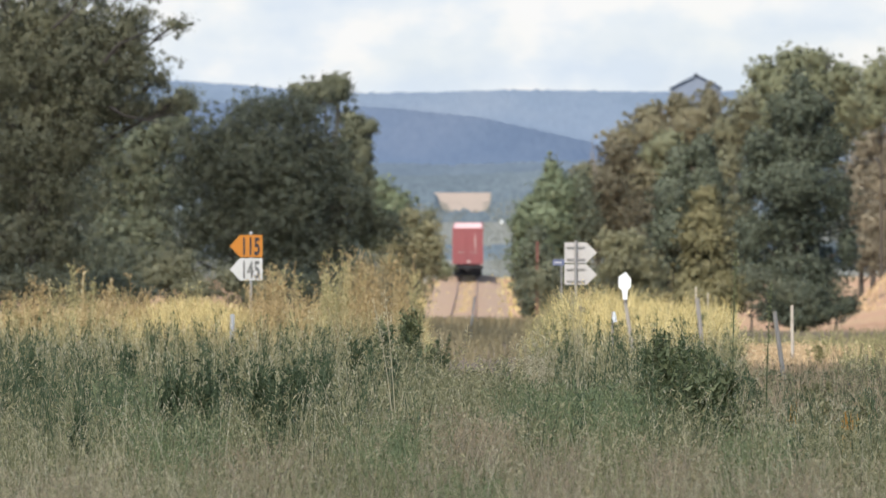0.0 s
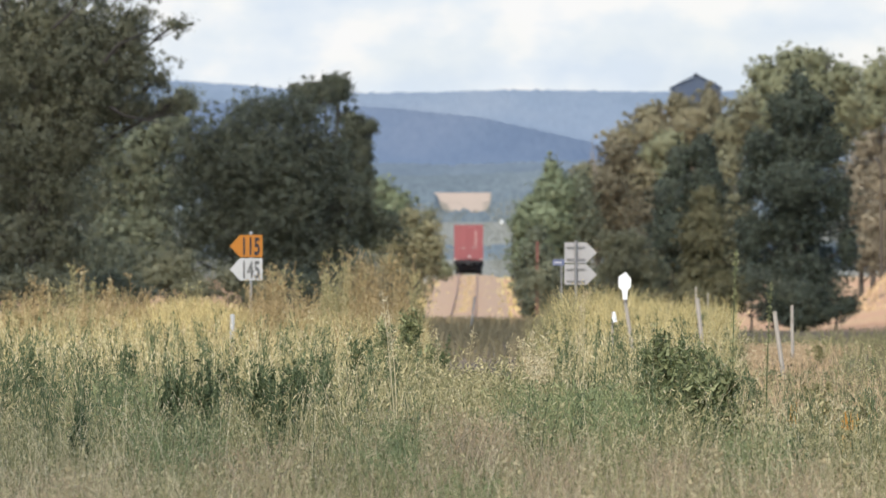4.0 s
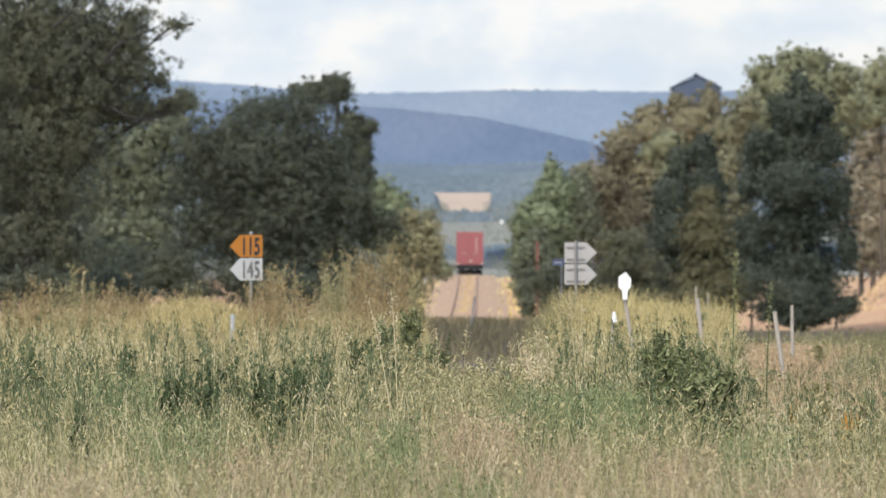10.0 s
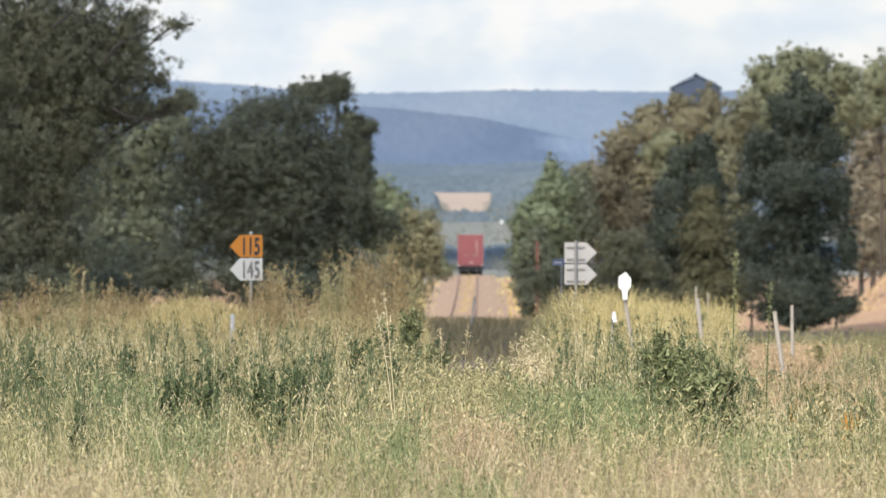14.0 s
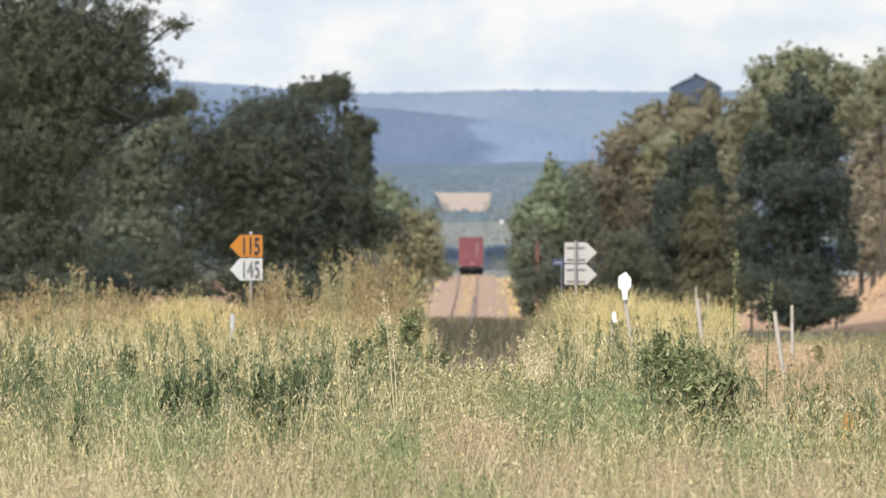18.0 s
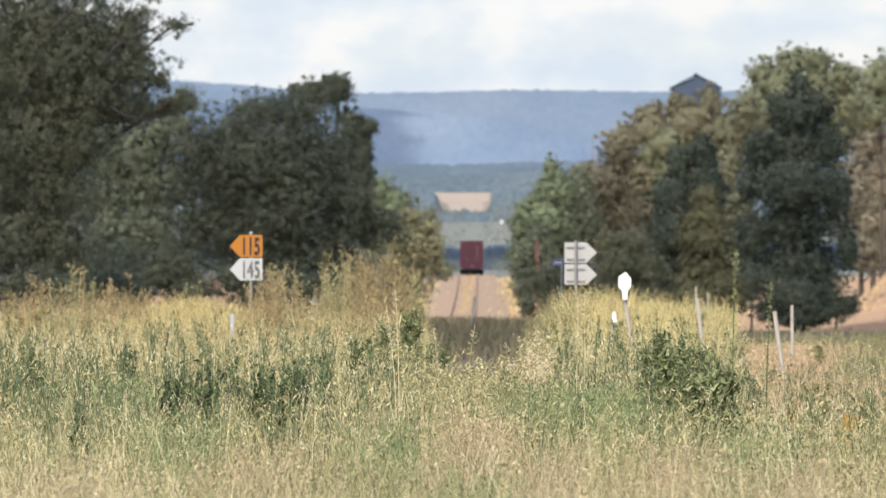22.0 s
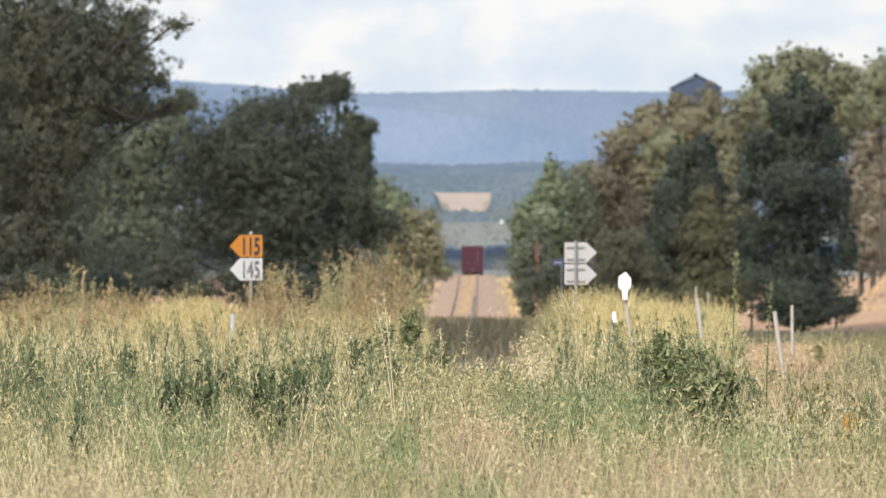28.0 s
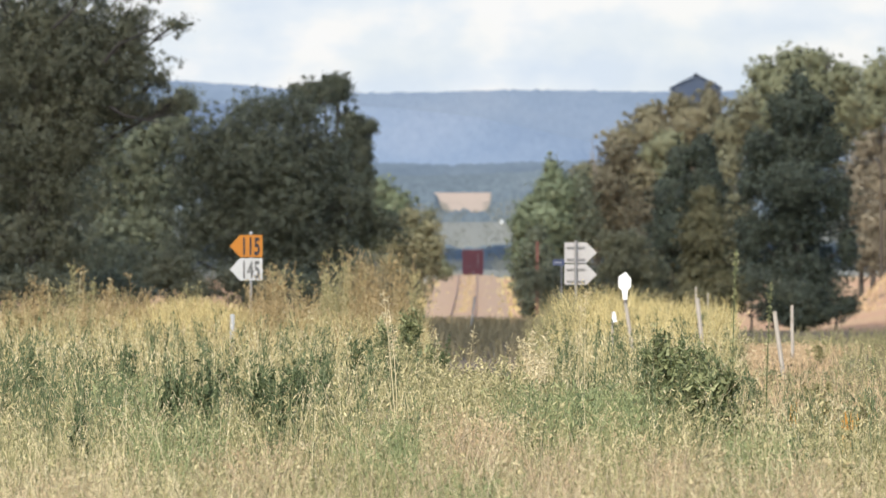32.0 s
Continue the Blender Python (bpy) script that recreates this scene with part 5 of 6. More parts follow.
keep = ((1000 * x / y < -1.0) | (1000 * x / y > 5.2)) & (1000 * x / y < 20.5)
stems("golden_grass", x[keep], y[keep], ((0.36 + 0.30 * u ** 2 + 0.30 * p) * tallness(x, y) * np.where((x < -0.4) & (y > 160), 1.12, 1))[keep], 0.006, [MEADOW, GOLD], "golden dry grass on the bank", 34, 0.25, 0.9, 0.03, 8, segs=3, head_from=0.45, splay=0.5)
x, y, u = strewn(3600, 150, 212, 25, 0.5, side=(-6.8, -0.2))
p = patchy(x, y, 1.9, 5.5)
keep = (p > 0.5) & (x / y < -0.0012)
stems("seeding_weeds", x[keep], y[keep], ((0.42 + 0.22 * u ** 2 + 0.70 * (p - 0.5)) * np.where(x / y < -0.021, 0.85, 1.0))[keep], 0.005, [RUSSET, RUSSET], "russet seeding weeds standing above the grass", 35, 0.2, 1.0, 0.026, 20, segs=3, head_from=0.35, splay=0.7, plump=0.16)
x, y, u = strewn(8500, 105, 198, 26, 0.5, side=(2.2, 6.8))
a = 1000 * x / y
keep = (a > 18.5) & (patchy(x, y, 1.1, 14.5) > np.where((a > 21) & (a < 28) & (y > 135), 0.15, 0.62))
stems("parched_grass", x[keep], y[keep], ((0.20 + 0.20 * u) * np.where(y > 135, 0.6, 1))[keep], 0.006, [PINK_DRY, PINK_DRY], "pinkish parched grass", 36, 0.4, 0.6, 0.03, 6)
x, y, u = strewn(3000, 148, 204, 67, 0.5, side=(2.7, 5.8))
a = 1000 * x / y
keep = (a > 21 + 0.8 * np.sin(y * 0.3)) & (a < 27.8 + 0.8 * np.sin(y * 0.21)) & (patchy(x, y, 1.6, 18.5) > 0.3)
stems("parched_grass", x[keep], y[keep], (0.09 + 0.12 * u)[keep], 0.012, [PINK_DRY, PINK_DRY], "short orange-pink parched grass in a bare patch", 68, 0.5, 0.9, 0.04, 5, segs=2, head_from=0.3, splay=0.9, plump=0.2)
x, y, u = strewn(5200, 100, 225, 65, 0.5, side=(2.0, 7.0))
a = 1000 * x / y
keep = (a > 17.5) & (patchy(x, y, 1.3, 15.5) > 0.34) & ~((a > 21.5) & (a < 27.5) & (y > 148) & (y < 200))
stems("rank_weeds", x[keep], y[keep], (0.20 + 0.26 * u)[keep], 0.006, [GREEN_BLADE, RANK], "rank green and brown weeds in parched grass", 66, 0.2, 0.9, 0.03, 8, head_from=0.5)
x, y, u = strewn(6500, 165, 238, 29, 0.5, side=(0.6, 5.2))
a = 1000 * x / y
keep = (a > 8.0 + 0.5 * np.sin(y * 0.7)) & (a < 20.5)
rise = np.clip((a - 5.0) / 4.2, 0, 1) ** 0.7 * (1 + 0.28 * np.clip((19 - a) / 6, 0, 1)) * (0.8 + 0.35 * patchy(x, y, 1.2, 8.5))
stems("yellow_bank_grass", x[keep], y[keep], ((0.50 + 0.36 * u ** 1.5) * rise)[keep], 0.006, [GOLD, MUSTARD], "fine yellow grass on the bank", 41, 0.3, 1.0, 0.026, 9, segs=3, head_from=0.4, splay=0.7, plump=0.13)
x, y, u = strewn(2400, 165, 238, 71, 0.5, side=(0.8, 2.2))
a = 1000 * x / y
keep = (a > 5.2) & (a < 9.4)
rise = np.clip((a - 4.8) / 4.2, 0, 1) ** 0.7
stems("rank_weeds", x[keep], y[keep], ((0.58 + 0.34 * u ** 1.5) * rise * 1.2)[keep], 0.005, [GREEN_BLADE, RANK], "brown-green rank grass on the bank's flank", 72, 0.3, 1.0, 0.028, 9, segs=3, head_from=0.35, splay=0.6, plump=0.13)
x, y, u = strewn(260, 79, 88, 73, 1.0, side=(-1.95, -1.25))
stems("faded_grass", x, y, 0.24 + 0.2 * u, 0.005, [RANK, RUSSET], "low reddish-brown dead weeds", 74, 0.4, 1.0, 0.03, 12, segs=3, head_from=0.2, splay=0.9, plump=0.16)
x, y, u = strewn(4300, 84, 165, 27, 1.0)
p = patchy(x, y, 3.0, 6.5) + 0.10 * ((x < -0.8) & (y > 88) & (y < 155))
keep = (p > 0.73) & (np.abs(1000 * x / y - 1.4) > 2.6)
stems("upright_weeds", x[keep], y[keep], ((0.56 + 0.30 * u) * tallness(x, y))[keep], 0.009, [WEED_GREEN, WEED_GREEN], "dark green upright weeds in pale grass", 39, 0.08, 1.0, 0.045, 34, head_from=0.2)
x, y, u = strewn(4500, 172, 200, 30, 0.5, side=(-4.4, -2.3))
a = 1000 * x / y
hump = 1 - ((a + 17.8) / 5.5) ** 2
keep = (hump > 0) & (patchy(x, y, 1.4, 12.5) > 0.75 - 0.6 * hump)
stems("yellow_bank_grass", x[keep], y[keep], ((0.50 + 0.40 * u) * (0.62 + 0.45 * hump))[keep], 0.006, [GOLD, GOLD], "fine yellow grass beside the speed sign", 43, 0.3, 1.0, 0.026, 9, segs=3, head_from=0.4, splay=0.7, plump=0.13)
x, y, u = strewn(5200, 225, 880, 28, 0.6)
x = x * 0.3 + 0.0012 * y
stems("dip_grass", x, y, 0.25 + 0.45 * u, 0.02, [RANK, RANK], "brown-green rank grass down in the dip", 40, 0.3, 0.5, 0.07, 5)
rc = np.random.default_rng(78)
x, y = rc.uniform(-6, 6, 5200), rc.uniform(-5, 43, 5200)
stems("green_grass", x, y, 0.18 + 0.28 * rc.uniform(0, 1, 5200), 0.008, [GREEN_BLADE, STRAW], "low grey-green grass at the meadow's near edge", 81, 0.3, 0.3, 0.03, 4, segs=3)
rc = np.random.default_rng(79)
y = rc.uniform(640, 860, 2600)
x = y * rc.uniform(0.0262, 0.036, 2600)
stems("parched_grass", x, y, 0.15 + 0.35 * rc.uniform(0, 1, 2600) ** 2, 0.014, [PINK_DRY, PINK_DRY], "pinkish parched grass on a low rise", 80, 0.4, 0.4, 0.08, 3)
r0 = np.random.default_rng(77)
y = r0.uniform(900, 1178, 1200)
keep = r0.uniform(0, 1, 1200) < 0.55
x = track_x(y) + r0.normal(0, 0.32, 1200)
stems("track_grass", x[keep], y[keep], (0.04 + 0.12 * r0.uniform(0, 1, 1200) ** 2)[keep], 0.02, [PINK_DRY, GOLD], "yellow grass tufts growing between the rails", 37, 0.4, 0.5, 0.1, 3, z=land(x[keep], y[keep]) + 0.28)
x = track_x(y) + np.where(r0.uniform(0, 1, 1200) < 0.5, -1, 1) * r0.uniform(1.1, 7.0, 1200)
stems("verge_grass", x, y, 0.12 + 0.4 * r0.uniform(0, 1, 1200) ** 2, 0.035, [GOLD, PINK_DRY], "parched grass beside the line", 38, 0.4, 0.5, 0.1, 3)


# ---- single weeds ----
def weed_clump(x, y, wide, tall, count, material, label, seed, leaf=0.022, per=40, name="weed_clump"):
    """Upright leafy stems from one root: each stem carries narrow leaves all the way up."""
    r = np.random.default_rng(seed)
    z = float(land(x, y)) - 0.02
    t = empty(name, pose(x, y, z), label, "weed", "weeds in the meadow")
    bm = bmesh.new()
    cs = []
    for _ in range(count):
        a, h = r.normal(0, 0.4, 2) * wide, tall * r.uniform(0.42, 1.0)
        root, tip = Vector((a[0] * 0.5, a[1] * 0.5, 0)), Vector((a[0], a[1], h))
        rod(bm, root, tip, 0.005, 0.002, 5)
        q = r.uniform(0.12, 1.0, int(per * 1.4))
        cs.append(np.array(root)[None] * (1 - q[:, None]) + np.array(tip)[None] * q[:, None])
    tagged(part("stalk", bm, material, t), kind="stuff")
    cs = np.concatenate(cs)
    v, f = spray(cs, np.full(len(cs), leaf * (0.8 if material == NETTLE else 0.5)), len(cs) * 2, leaf * (2.0 if material == NETTLE else 1.8), -0.6 if material == NETTLE else -1.0, seed, slim=0.2)
    ob = new("leaves", quads("leaves", v, f, [material]))
    ob.parent = t
    return t


def seeding_weed(x, y, wide, tall, count, seed, material=None, flecks=9):
    """A bushy weed gone to seed: forked stems whose side sprays are thick with small husks."""
    r = np.random.default_rng(seed)
    z = float(land(x, y)) - 0.02
    t = empty("seeding_weed", pose(x, y, z), "tall olive weed gone to seed above the grass" if material else "tall russet weed gone to seed above the grass", "weed", "weeds in the meadow")
    bm, v, cs = bmesh.new(), [], []
    for _ in range(count):
        lean, h = r.normal(0, 0.45, 2) * wide, tall * (1 - 0.45 * r.uniform(0, 1) ** 1.5)
        root, tip = np.array([lean[0] * 0.45, lean[1] * 0.45, 0]), np.array([lean[0], lean[1], h])
        rod(bm, root, tip, 0.0045, 0.0015, 4)
        for q in r.uniform(0.3, 1.0, 15):
            a = root + (tip - root) * q
            way = r.uniform(0, 2 * np.pi)
            b = a + np.array([math.cos(way), math.sin(way), r.uniform(0.5, 1.5)]) * h * 0.19 * (1.25 - q) * r.uniform(0.5, 1.3)
            v += [a + np.array([-0.0022, 0, 0]), a + np.array([0.0022, 0, 0]), b]
            cs.append(a + (b - a) * r.uniform(0.25, 1.05, (flecks, 1)))
    tagged(part("stalk", bm, material or RUSSET, t), kind="stuff")
    cs = np.concatenate(cs)
    sv, sf = spray(cs, np.full(len(cs), 0.008), len(cs), 0.021, 0.0, seed, slim=0.22)
    n = len(v)
    ob = new("seed_head", quads("seed_head", np.concatenate([np.array(v), sv]), np.concatenate([np.arange(n).reshape(-1, 3), sf + n]), [material or RUSSET]))
    tagged(ob, kind="stuff")
    ob.parent = t
    return t


def tall_stalk(x, y, tall, lean, label, mats, seed, seeds=40, size=0.03, name="tall_stalk", thick=0.006, top=0.45):
    """One long stem with small pods or drooping spikelets near its tip."""
    r = np.random.default_rng(seed)
    z = float(land(x, y)) - 0.02
    t = empty(name, pose(x, y, z), label, "grass stalk", "tall stalks in the meadow")
    q = np.linspace(0, 1, 8)
    turn = np.arange(5) * 2 * np.pi / 5
    wide = thick * (1 - 0.6 * q)
    v = np.stack([(lean * q ** 2)[:, None] + wide[:, None] * np.cos(turn), wide[:, None] * np.sin(turn), np.repeat((tall * (q - 0.06 * abs(lean) * q ** 3))[:, None], 5, 1)], -1)
    i, j = np.meshgrid(np.arange(7), np.arange(5), indexing="ij")
    f = np.stack([i * 5 + j, i * 5 + (j + 1) % 5, (i + 1) * 5 + (j + 1) % 5, (i + 1) * 5 + j], -1)
    new("stem", quads("stem", v, f, [mats[0]])).parent = t
    q = 1 - r.uniform(0, 1, seeds) * (1 - top)
    c = np.stack([lean * q ** 2, 0 * q, tall * (q - 0.06 * abs(lean) * q ** 3)], -1)
    v, f = spray(c, np.full(seeds, size * 0.5), seeds * 2, size, 0.3, seed, slim=0.13)
    ob = tagged(new("seed_head", quads("seed_head", v, f, [mats[1]])), kind="stuff")
    ob.parent = t
    return t


weed_clump(-1.83, 97, 0.07, 0.74, 16, WEED_GREEN, "dark green upright weeds in pale grass", 50)
weed_clump(-1.61, 96, 0.09, 0.80, 26, WEED_GREEN, "dark green upright weeds in pale grass", 52)
weed_clump(-1.03, 101, 0.10, 0.72, 18, WEED_GREEN, "dark green upright weeds in pale grass", 420)
weed_clump(-1.15, 98, 0.08, 0.70, 14, WEED_GREEN, "dark green upright weeds in pale grass", 421)
weed_clump(-2.26, 88, 0.06, 0.62, 16, WEED_GREEN, "dark green upright weeds in pale grass", 54)
weed_clump(-1.29, 99, 0.09, 0.76, 24, WEED_GREEN, "dark green upright weeds in pale grass", 56)
weed_clump(-0.33, 140, 0.17, 0.98, 20, NETTLE, "grey-green thistle-like weed at the cutting's edge", 58, 0.024, 44, "weed_bush")
weed_clump(-0.60, 138, 0.15, 0.86, 16, NETTLE, "grey-green thistle-like weed at the cutting's edge", 59, 0.024, 44, "weed_bush")
weed_clump(-0.10, 132, 0.12, 0.62, 10, NETTLE, "grey-green thistle-like weed at the cutting's edge", 57, 0.022, 36, "weed_bush")
weed_clump(-0.75, 130, 0.19, 0.67, 16, WEED_GREEN, "dark green upright weeds in pale grass", 60)
weed_clump(-2.86, 128, 0.12, 0.69, 12, WEED_GREEN, "dark green upright weeds in pale grass", 62)
weed_clump(3.24, 120, 0.19, 0.40, 14, MEADOW, "olive leafy weeds in parched grass", 66)
weed_clump(2.14, 84, 0.10, 0.45, 16, WEED_GREEN, "dark green upright weeds in pale grass", 68)
weed_clump(-0.02, 150, 0.13, 0.76, 12, WEED_GREEN, "dark green upright weeds in pale grass", 70)
weed_clump(-1.98, 110, 0.11, 0.70, 13, WEED_GREEN, "dark green upright weeds in pale grass", 400)
weed_clump(-1.76, 112, 0.12, 0.62, 12, WEED_GREEN, "dark green upright weeds in pale grass", 401)
weed_clump(-1.64, 114, 0.13, 0.66, 13, WEED_GREEN, "dark green upright weeds in pale grass", 402)
weed_clump(-1.25, 112, 0.13, 0.66, 14, WEED_GREEN, "dark green upright weeds in pale grass", 403)
weed_clump(-1.11, 116, 0.14, 0.68, 13, WEED_GREEN, "dark green upright weeds in pale grass", 404)
weed_clump(-1.94, 100, 0.10, 0.60, 10, WEED_GREEN, "dark green upright weeds in pale grass", 405)
weed_clump(-0.92, 108, 0.10, 0.58, 10, WEED_GREEN, "dark green upright weeds in pale grass", 406)
weed_clump(-0.50, 132, 0.14, 0.80, 9, WEED_GREEN, "dark green upright weeds in pale grass", 407)
weed_clump(-3.59, 124, 0.12, 0.66, 9, WEED_GREEN, "dark green upright weeds in pale grass", 408)
weed_clump(-3.42, 112, 0.10, 0.58, 8, WEED_GREEN, "dark green upright weeds in pale grass", 409)
weed_clump(0.94, 96, 0.09, 0.55, 8, WEED_GREEN, "dark green upright weeds in pale grass", 411)
weed_clump(1.71, 112, 0.21, 0.95, 16, NETTLE, "broad-leaved dark green weed bush beside the posts", 90, 0.028, 80, "weed_bush")
weed_clump(1.75, 108, 0.22, 0.84, 16, NETTLE, "broad-leaved dark green weed bush beside the posts", 98, 0.028, 60, "weed_bush")
weed_clump(1.88, 102, 0.20, 0.74, 12, NETTLE, "broad-leaved dark green weed bush beside the posts", 99, 0.028, 60, "weed_bush")
weed_clump(1.83, 106, 0.22, 0.80, 15, NETTLE, "broad-leaved dark green weed bush beside the posts", 91, 0.028, 70, "weed_bush")
weed_clump(1.94, 100, 0.20, 0.70, 14, NETTLE, "broad-leaved dark green weed bush beside the posts", 92, 0.028, 60, "weed_bush")
weed_clump(2.46, 100, 0.09, 0.47, 11, FLOWER, "small orange-flowered weed in the grass", 93, 0.014, 7, "flowering_weed")
weed_clump(2.81, 98, 0.09, 0.45, 12, FLOWER, "small orange-flowered weed in the grass", 94, 0.014, 7, "flowering_weed")
tall_stalk(2.29, 112, 1.53, 0.036, "tall green pod-bearing weed stalk", (WEED_GREEN, POD), 95, 260, 0.025, "pod_stalk", 0.006, 0.15)
tall_stalk(2.56, 112, 1.26, 0.045, "tall green pod-bearing weed stalk", (WEED_GREEN, POD), 96, 210, 0.025, "pod_stalk", 0.006, 0.15)
seeding_weed(-2.09, 175, 0.26, 1.27, 16, 200)
seeding_weed(-2.32, 176, 0.19, 1.13, 12, 201)
seeding_weed(-1.28, 174, 0.29, 1.30, 16, 202, MEADOW)
seeding_weed(-1.07, 172, 0.29, 1.40, 18, 203)
seeding_weed(-0.93, 176, 0.22, 1.27, 13, 204)
seeding_weed(-1.45, 176, 0.17, 1.19, 11, 205, MEADOW)
seeding_weed(-0.64, 170, 0.20, 1.39, 13, 206)
seeding_weed(-0.47, 172, 0.19, 1.35, 12, 207)
seeding_weed(-0.31, 170, 0.17, 1.21, 11, 208, MEADOW)
seeding_weed(-5.15, 178, 0.24, 0.98, 12, 209)
seeding_weed(-4.90, 180, 0.24, 1.03, 12, 210)
seeding_weed(-4.51, 178, 0.24, 1.07, 13, 211, MEADOW)
seeding_weed(-4.17, 180, 0.27, 1.02, 12, 212)
seeding_weed(-3.80, 178, 0.22, 0.94, 11, 213)
seeding_weed(-5.34, 176, 0.22, 0.85, 11, 214, MEADOW)
seeding_weed(-1.72, 176, 0.22, 0.96, 11, 215)
seeding_weed(-3.27, 180, 0.22, 0.90, 9, 216)
seeding_weed(4.41, 165, 0.20, 0.45, 11, 217, MEADOW)
seeding_weed(-4.36, 172, 0.28, 1.00, 11, 700)
seeding_weed(-4.24, 177, 0.28, 1.03, 11, 701)
seeding_weed(-4.14, 182, 0.28, 0.96, 11, 702, MEADOW)
seeding_weed(-5.24, 176, 0.28, 0.94, 11, 703)
seeding_weed(-5.13, 181, 0.28, 0.97, 11, 704)
seeding_weed(-4.75, 175, 0.28, 1.03, 11, 705, MEADOW)
seeding_weed(-3.84, 180, 0.28, 0.92, 11, 706)
seeding_weed(-2.01, 174, 0.28, 1.25, 11, 707)
seeding_weed(-1.93, 179, 0.28, 1.15, 11, 708, MEADOW)
seeding_weed(-2.14, 173, 0.28, 1.10, 11, 709)
seeding_weed(-1.74, 178, 0.28, 1.05, 11, 710)
seeding_weed(-1.33, 172, 0.28, 1.30, 11, 711, MEADOW)
seeding_weed(-0.82, 177, 0.28, 1.23, 11, 712)
seeding_weed(-0.58, 182, 0.28, 1.22, 11, 713)
seeding_weed(-0.38, 176, 0.28, 1.09, 11, 714, MEADOW)
seeding_weed(-5.53, 181, 0.28, 0.86, 11, 715)
seeding_weed(-2.14, 188, 0.2, 1.28, 10, 733)
seeding_weed(-1.28, 184, 0.3, 1.51, 16, 734, MEADOW)
seeding_weed(-1.09, 189, 0.3, 1.46, 16, 735)
seeding_weed(-1.47, 185, 0.3, 1.40, 12, 736)
seeding_weed(-2.15, 182, 0.13, 1.40, 10, 750, MEADOW)
seeding_weed(-2.47, 182, 0.2, 1.04, 8, 751)
seeding_weed(-4.64, 182, 0.1, 1.43, 5, 752)
seeding_weed(-4.78, 182, 0.12, 1.30, 5, 753, MEADOW)
seeding_weed(-4.05, 182, 0.2, 1.14, 8, 754)
seeding_weed(-5.27, 182, 0.2, 1.12, 8, 755)
seeding_weed(-3.30, 182, 0.2, 1.04, 6, 756, MEADOW)
weed_clump(2.66, 100, 0.12, 0.48, 12, MEADOW, "olive leafy weeds in parched grass", 1450)
weed_clump(2.46, 88, 0.11, 0.46, 12, MEADOW, "olive leafy weeds in parched grass", 1482)
weed_clump(3.11, 104, 0.12, 0.48, 12, MEADOW, "olive leafy weeds in parched grass", 1532)
weed_clump(2.46, 80, 0.10, 0.49, 12, MEADOW, "olive leafy weeds in parched grass", 1552)
weed_clump(2.00, 70, 0.08, 0.55, 12, MEADOW, "olive leafy weeds in parched grass", 1500)
weed_clump(2.34, 92, 0.11, 0.43, 12, MEADOW, "olive leafy weeds in parched grass", 1420)
SWAYING = []
SWAYING.append(tall_stalk(-0.29, 92, 1.29, -0.05, "bleached wild oat stalk bending in the wind", (OAT, OAT), 120, 34, 0.030, "oat_stalk", 0.0045, 0.66))
SWAYING.append(tall_stalk(-0.32, 96, 1.22, -0.12, "bleached wild oat stalk bending in the wind", (OAT, OAT), 121, 34, 0.030, "oat_stalk", 0.0045, 0.66))
SWAYING.append(tall_stalk(0.98, 100, 1.26, -0.03, "bleached wild oat stalk bending in the wind", (STRAW, STRAW), 122, 26, 0.030, "oat_stalk", 0.0040, 0.72))
SWAYING.append(tall_stalk(0.99, 104, 1.16, 0.03, "bleached wild oat stalk bending in the wind", (STRAW, STRAW), 123, 26, 0.030, "oat_stalk", 0.0040, 0.72))
SWAYING.append(tall_stalk(0.70, 108, 0.93, 0.04, "bleached wild oat stalk bending in the wind", (STRAW, STRAW), 124, 26, 0.030, "oat_stalk", 0.0040, 0.72))
SWAYING.append(tall_stalk(0.74, 106, 0.92, 0.02, "bleached wild oat stalk bending in the wind", (STRAW, STRAW), 125, 26, 0.030, "oat_stalk", 0.0040, 0.72))
SWAYING.append(tall_stalk(0.63, 108, 0.86, -0.05, "bleached wild oat stalk bending in the wind", (STRAW, STRAW), 126, 26, 0.030, "oat_stalk", 0.0040, 0.72))
SWAYING.append(tall_stalk(0.58, 110, 0.81, -0.06, "bleached wild oat stalk bending in the wind", (STRAW, STRAW), 127, 26, 0.030, "oat_stalk", 0.0040, 0.72))
SWAYING.append(tall_stalk(0.77, 104, 0.85, 0.05, "bleached wild oat stalk bending in the wind", (STRAW, STRAW), 128, 26, 0.030, "oat_stalk", 0.0040, 0.72))
SWAYING.append(tall_stalk(0.16, 110, 0.94, 0.06, "bleached wild oat stalk bending in the wind", (STRAW, STRAW), 129, 26, 0.030, "oat_stalk", 0.0040, 0.72))
SWAYING.append(tall_stalk(-0.02, 112, 0.90, -0.05, "bleached wild oat stalk bending in the wind", (STRAW, STRAW), 130, 26, 0.030, "oat_stalk", 0.0040, 0.72))
SWAYING.append(tall_stalk(-0.38, 70, 0.78, 0.05, "bleached wild oat stalk bending in the wind", (STRAW, STRAW), 131, 26, 0.030, "oat_stalk", 0.0040, 0.72))
SWAYING.append(tall_stalk(-0.04, 66, 0.80, -0.05, "bleached wild oat stalk bending in the wind", (STRAW, STRAW), 132, 26, 0.030, "oat_stalk", 0.0040, 0.72))
SWAYING.append(tall_stalk(0.99, 58, 0.79, 0.08, "bleached wild oat stalk bending in the wind", (STRAW, STRAW), 133, 26, 0.030, "oat_stalk", 0.0040, 0.72))
SWAYING.append(tall_stalk(-0.54, 60, 0.78, -0.08, "bleached wild oat stalk bending in the wind", (STRAW, STRAW), 134, 26, 0.030, "oat_stalk", 0.0040, 0.72))
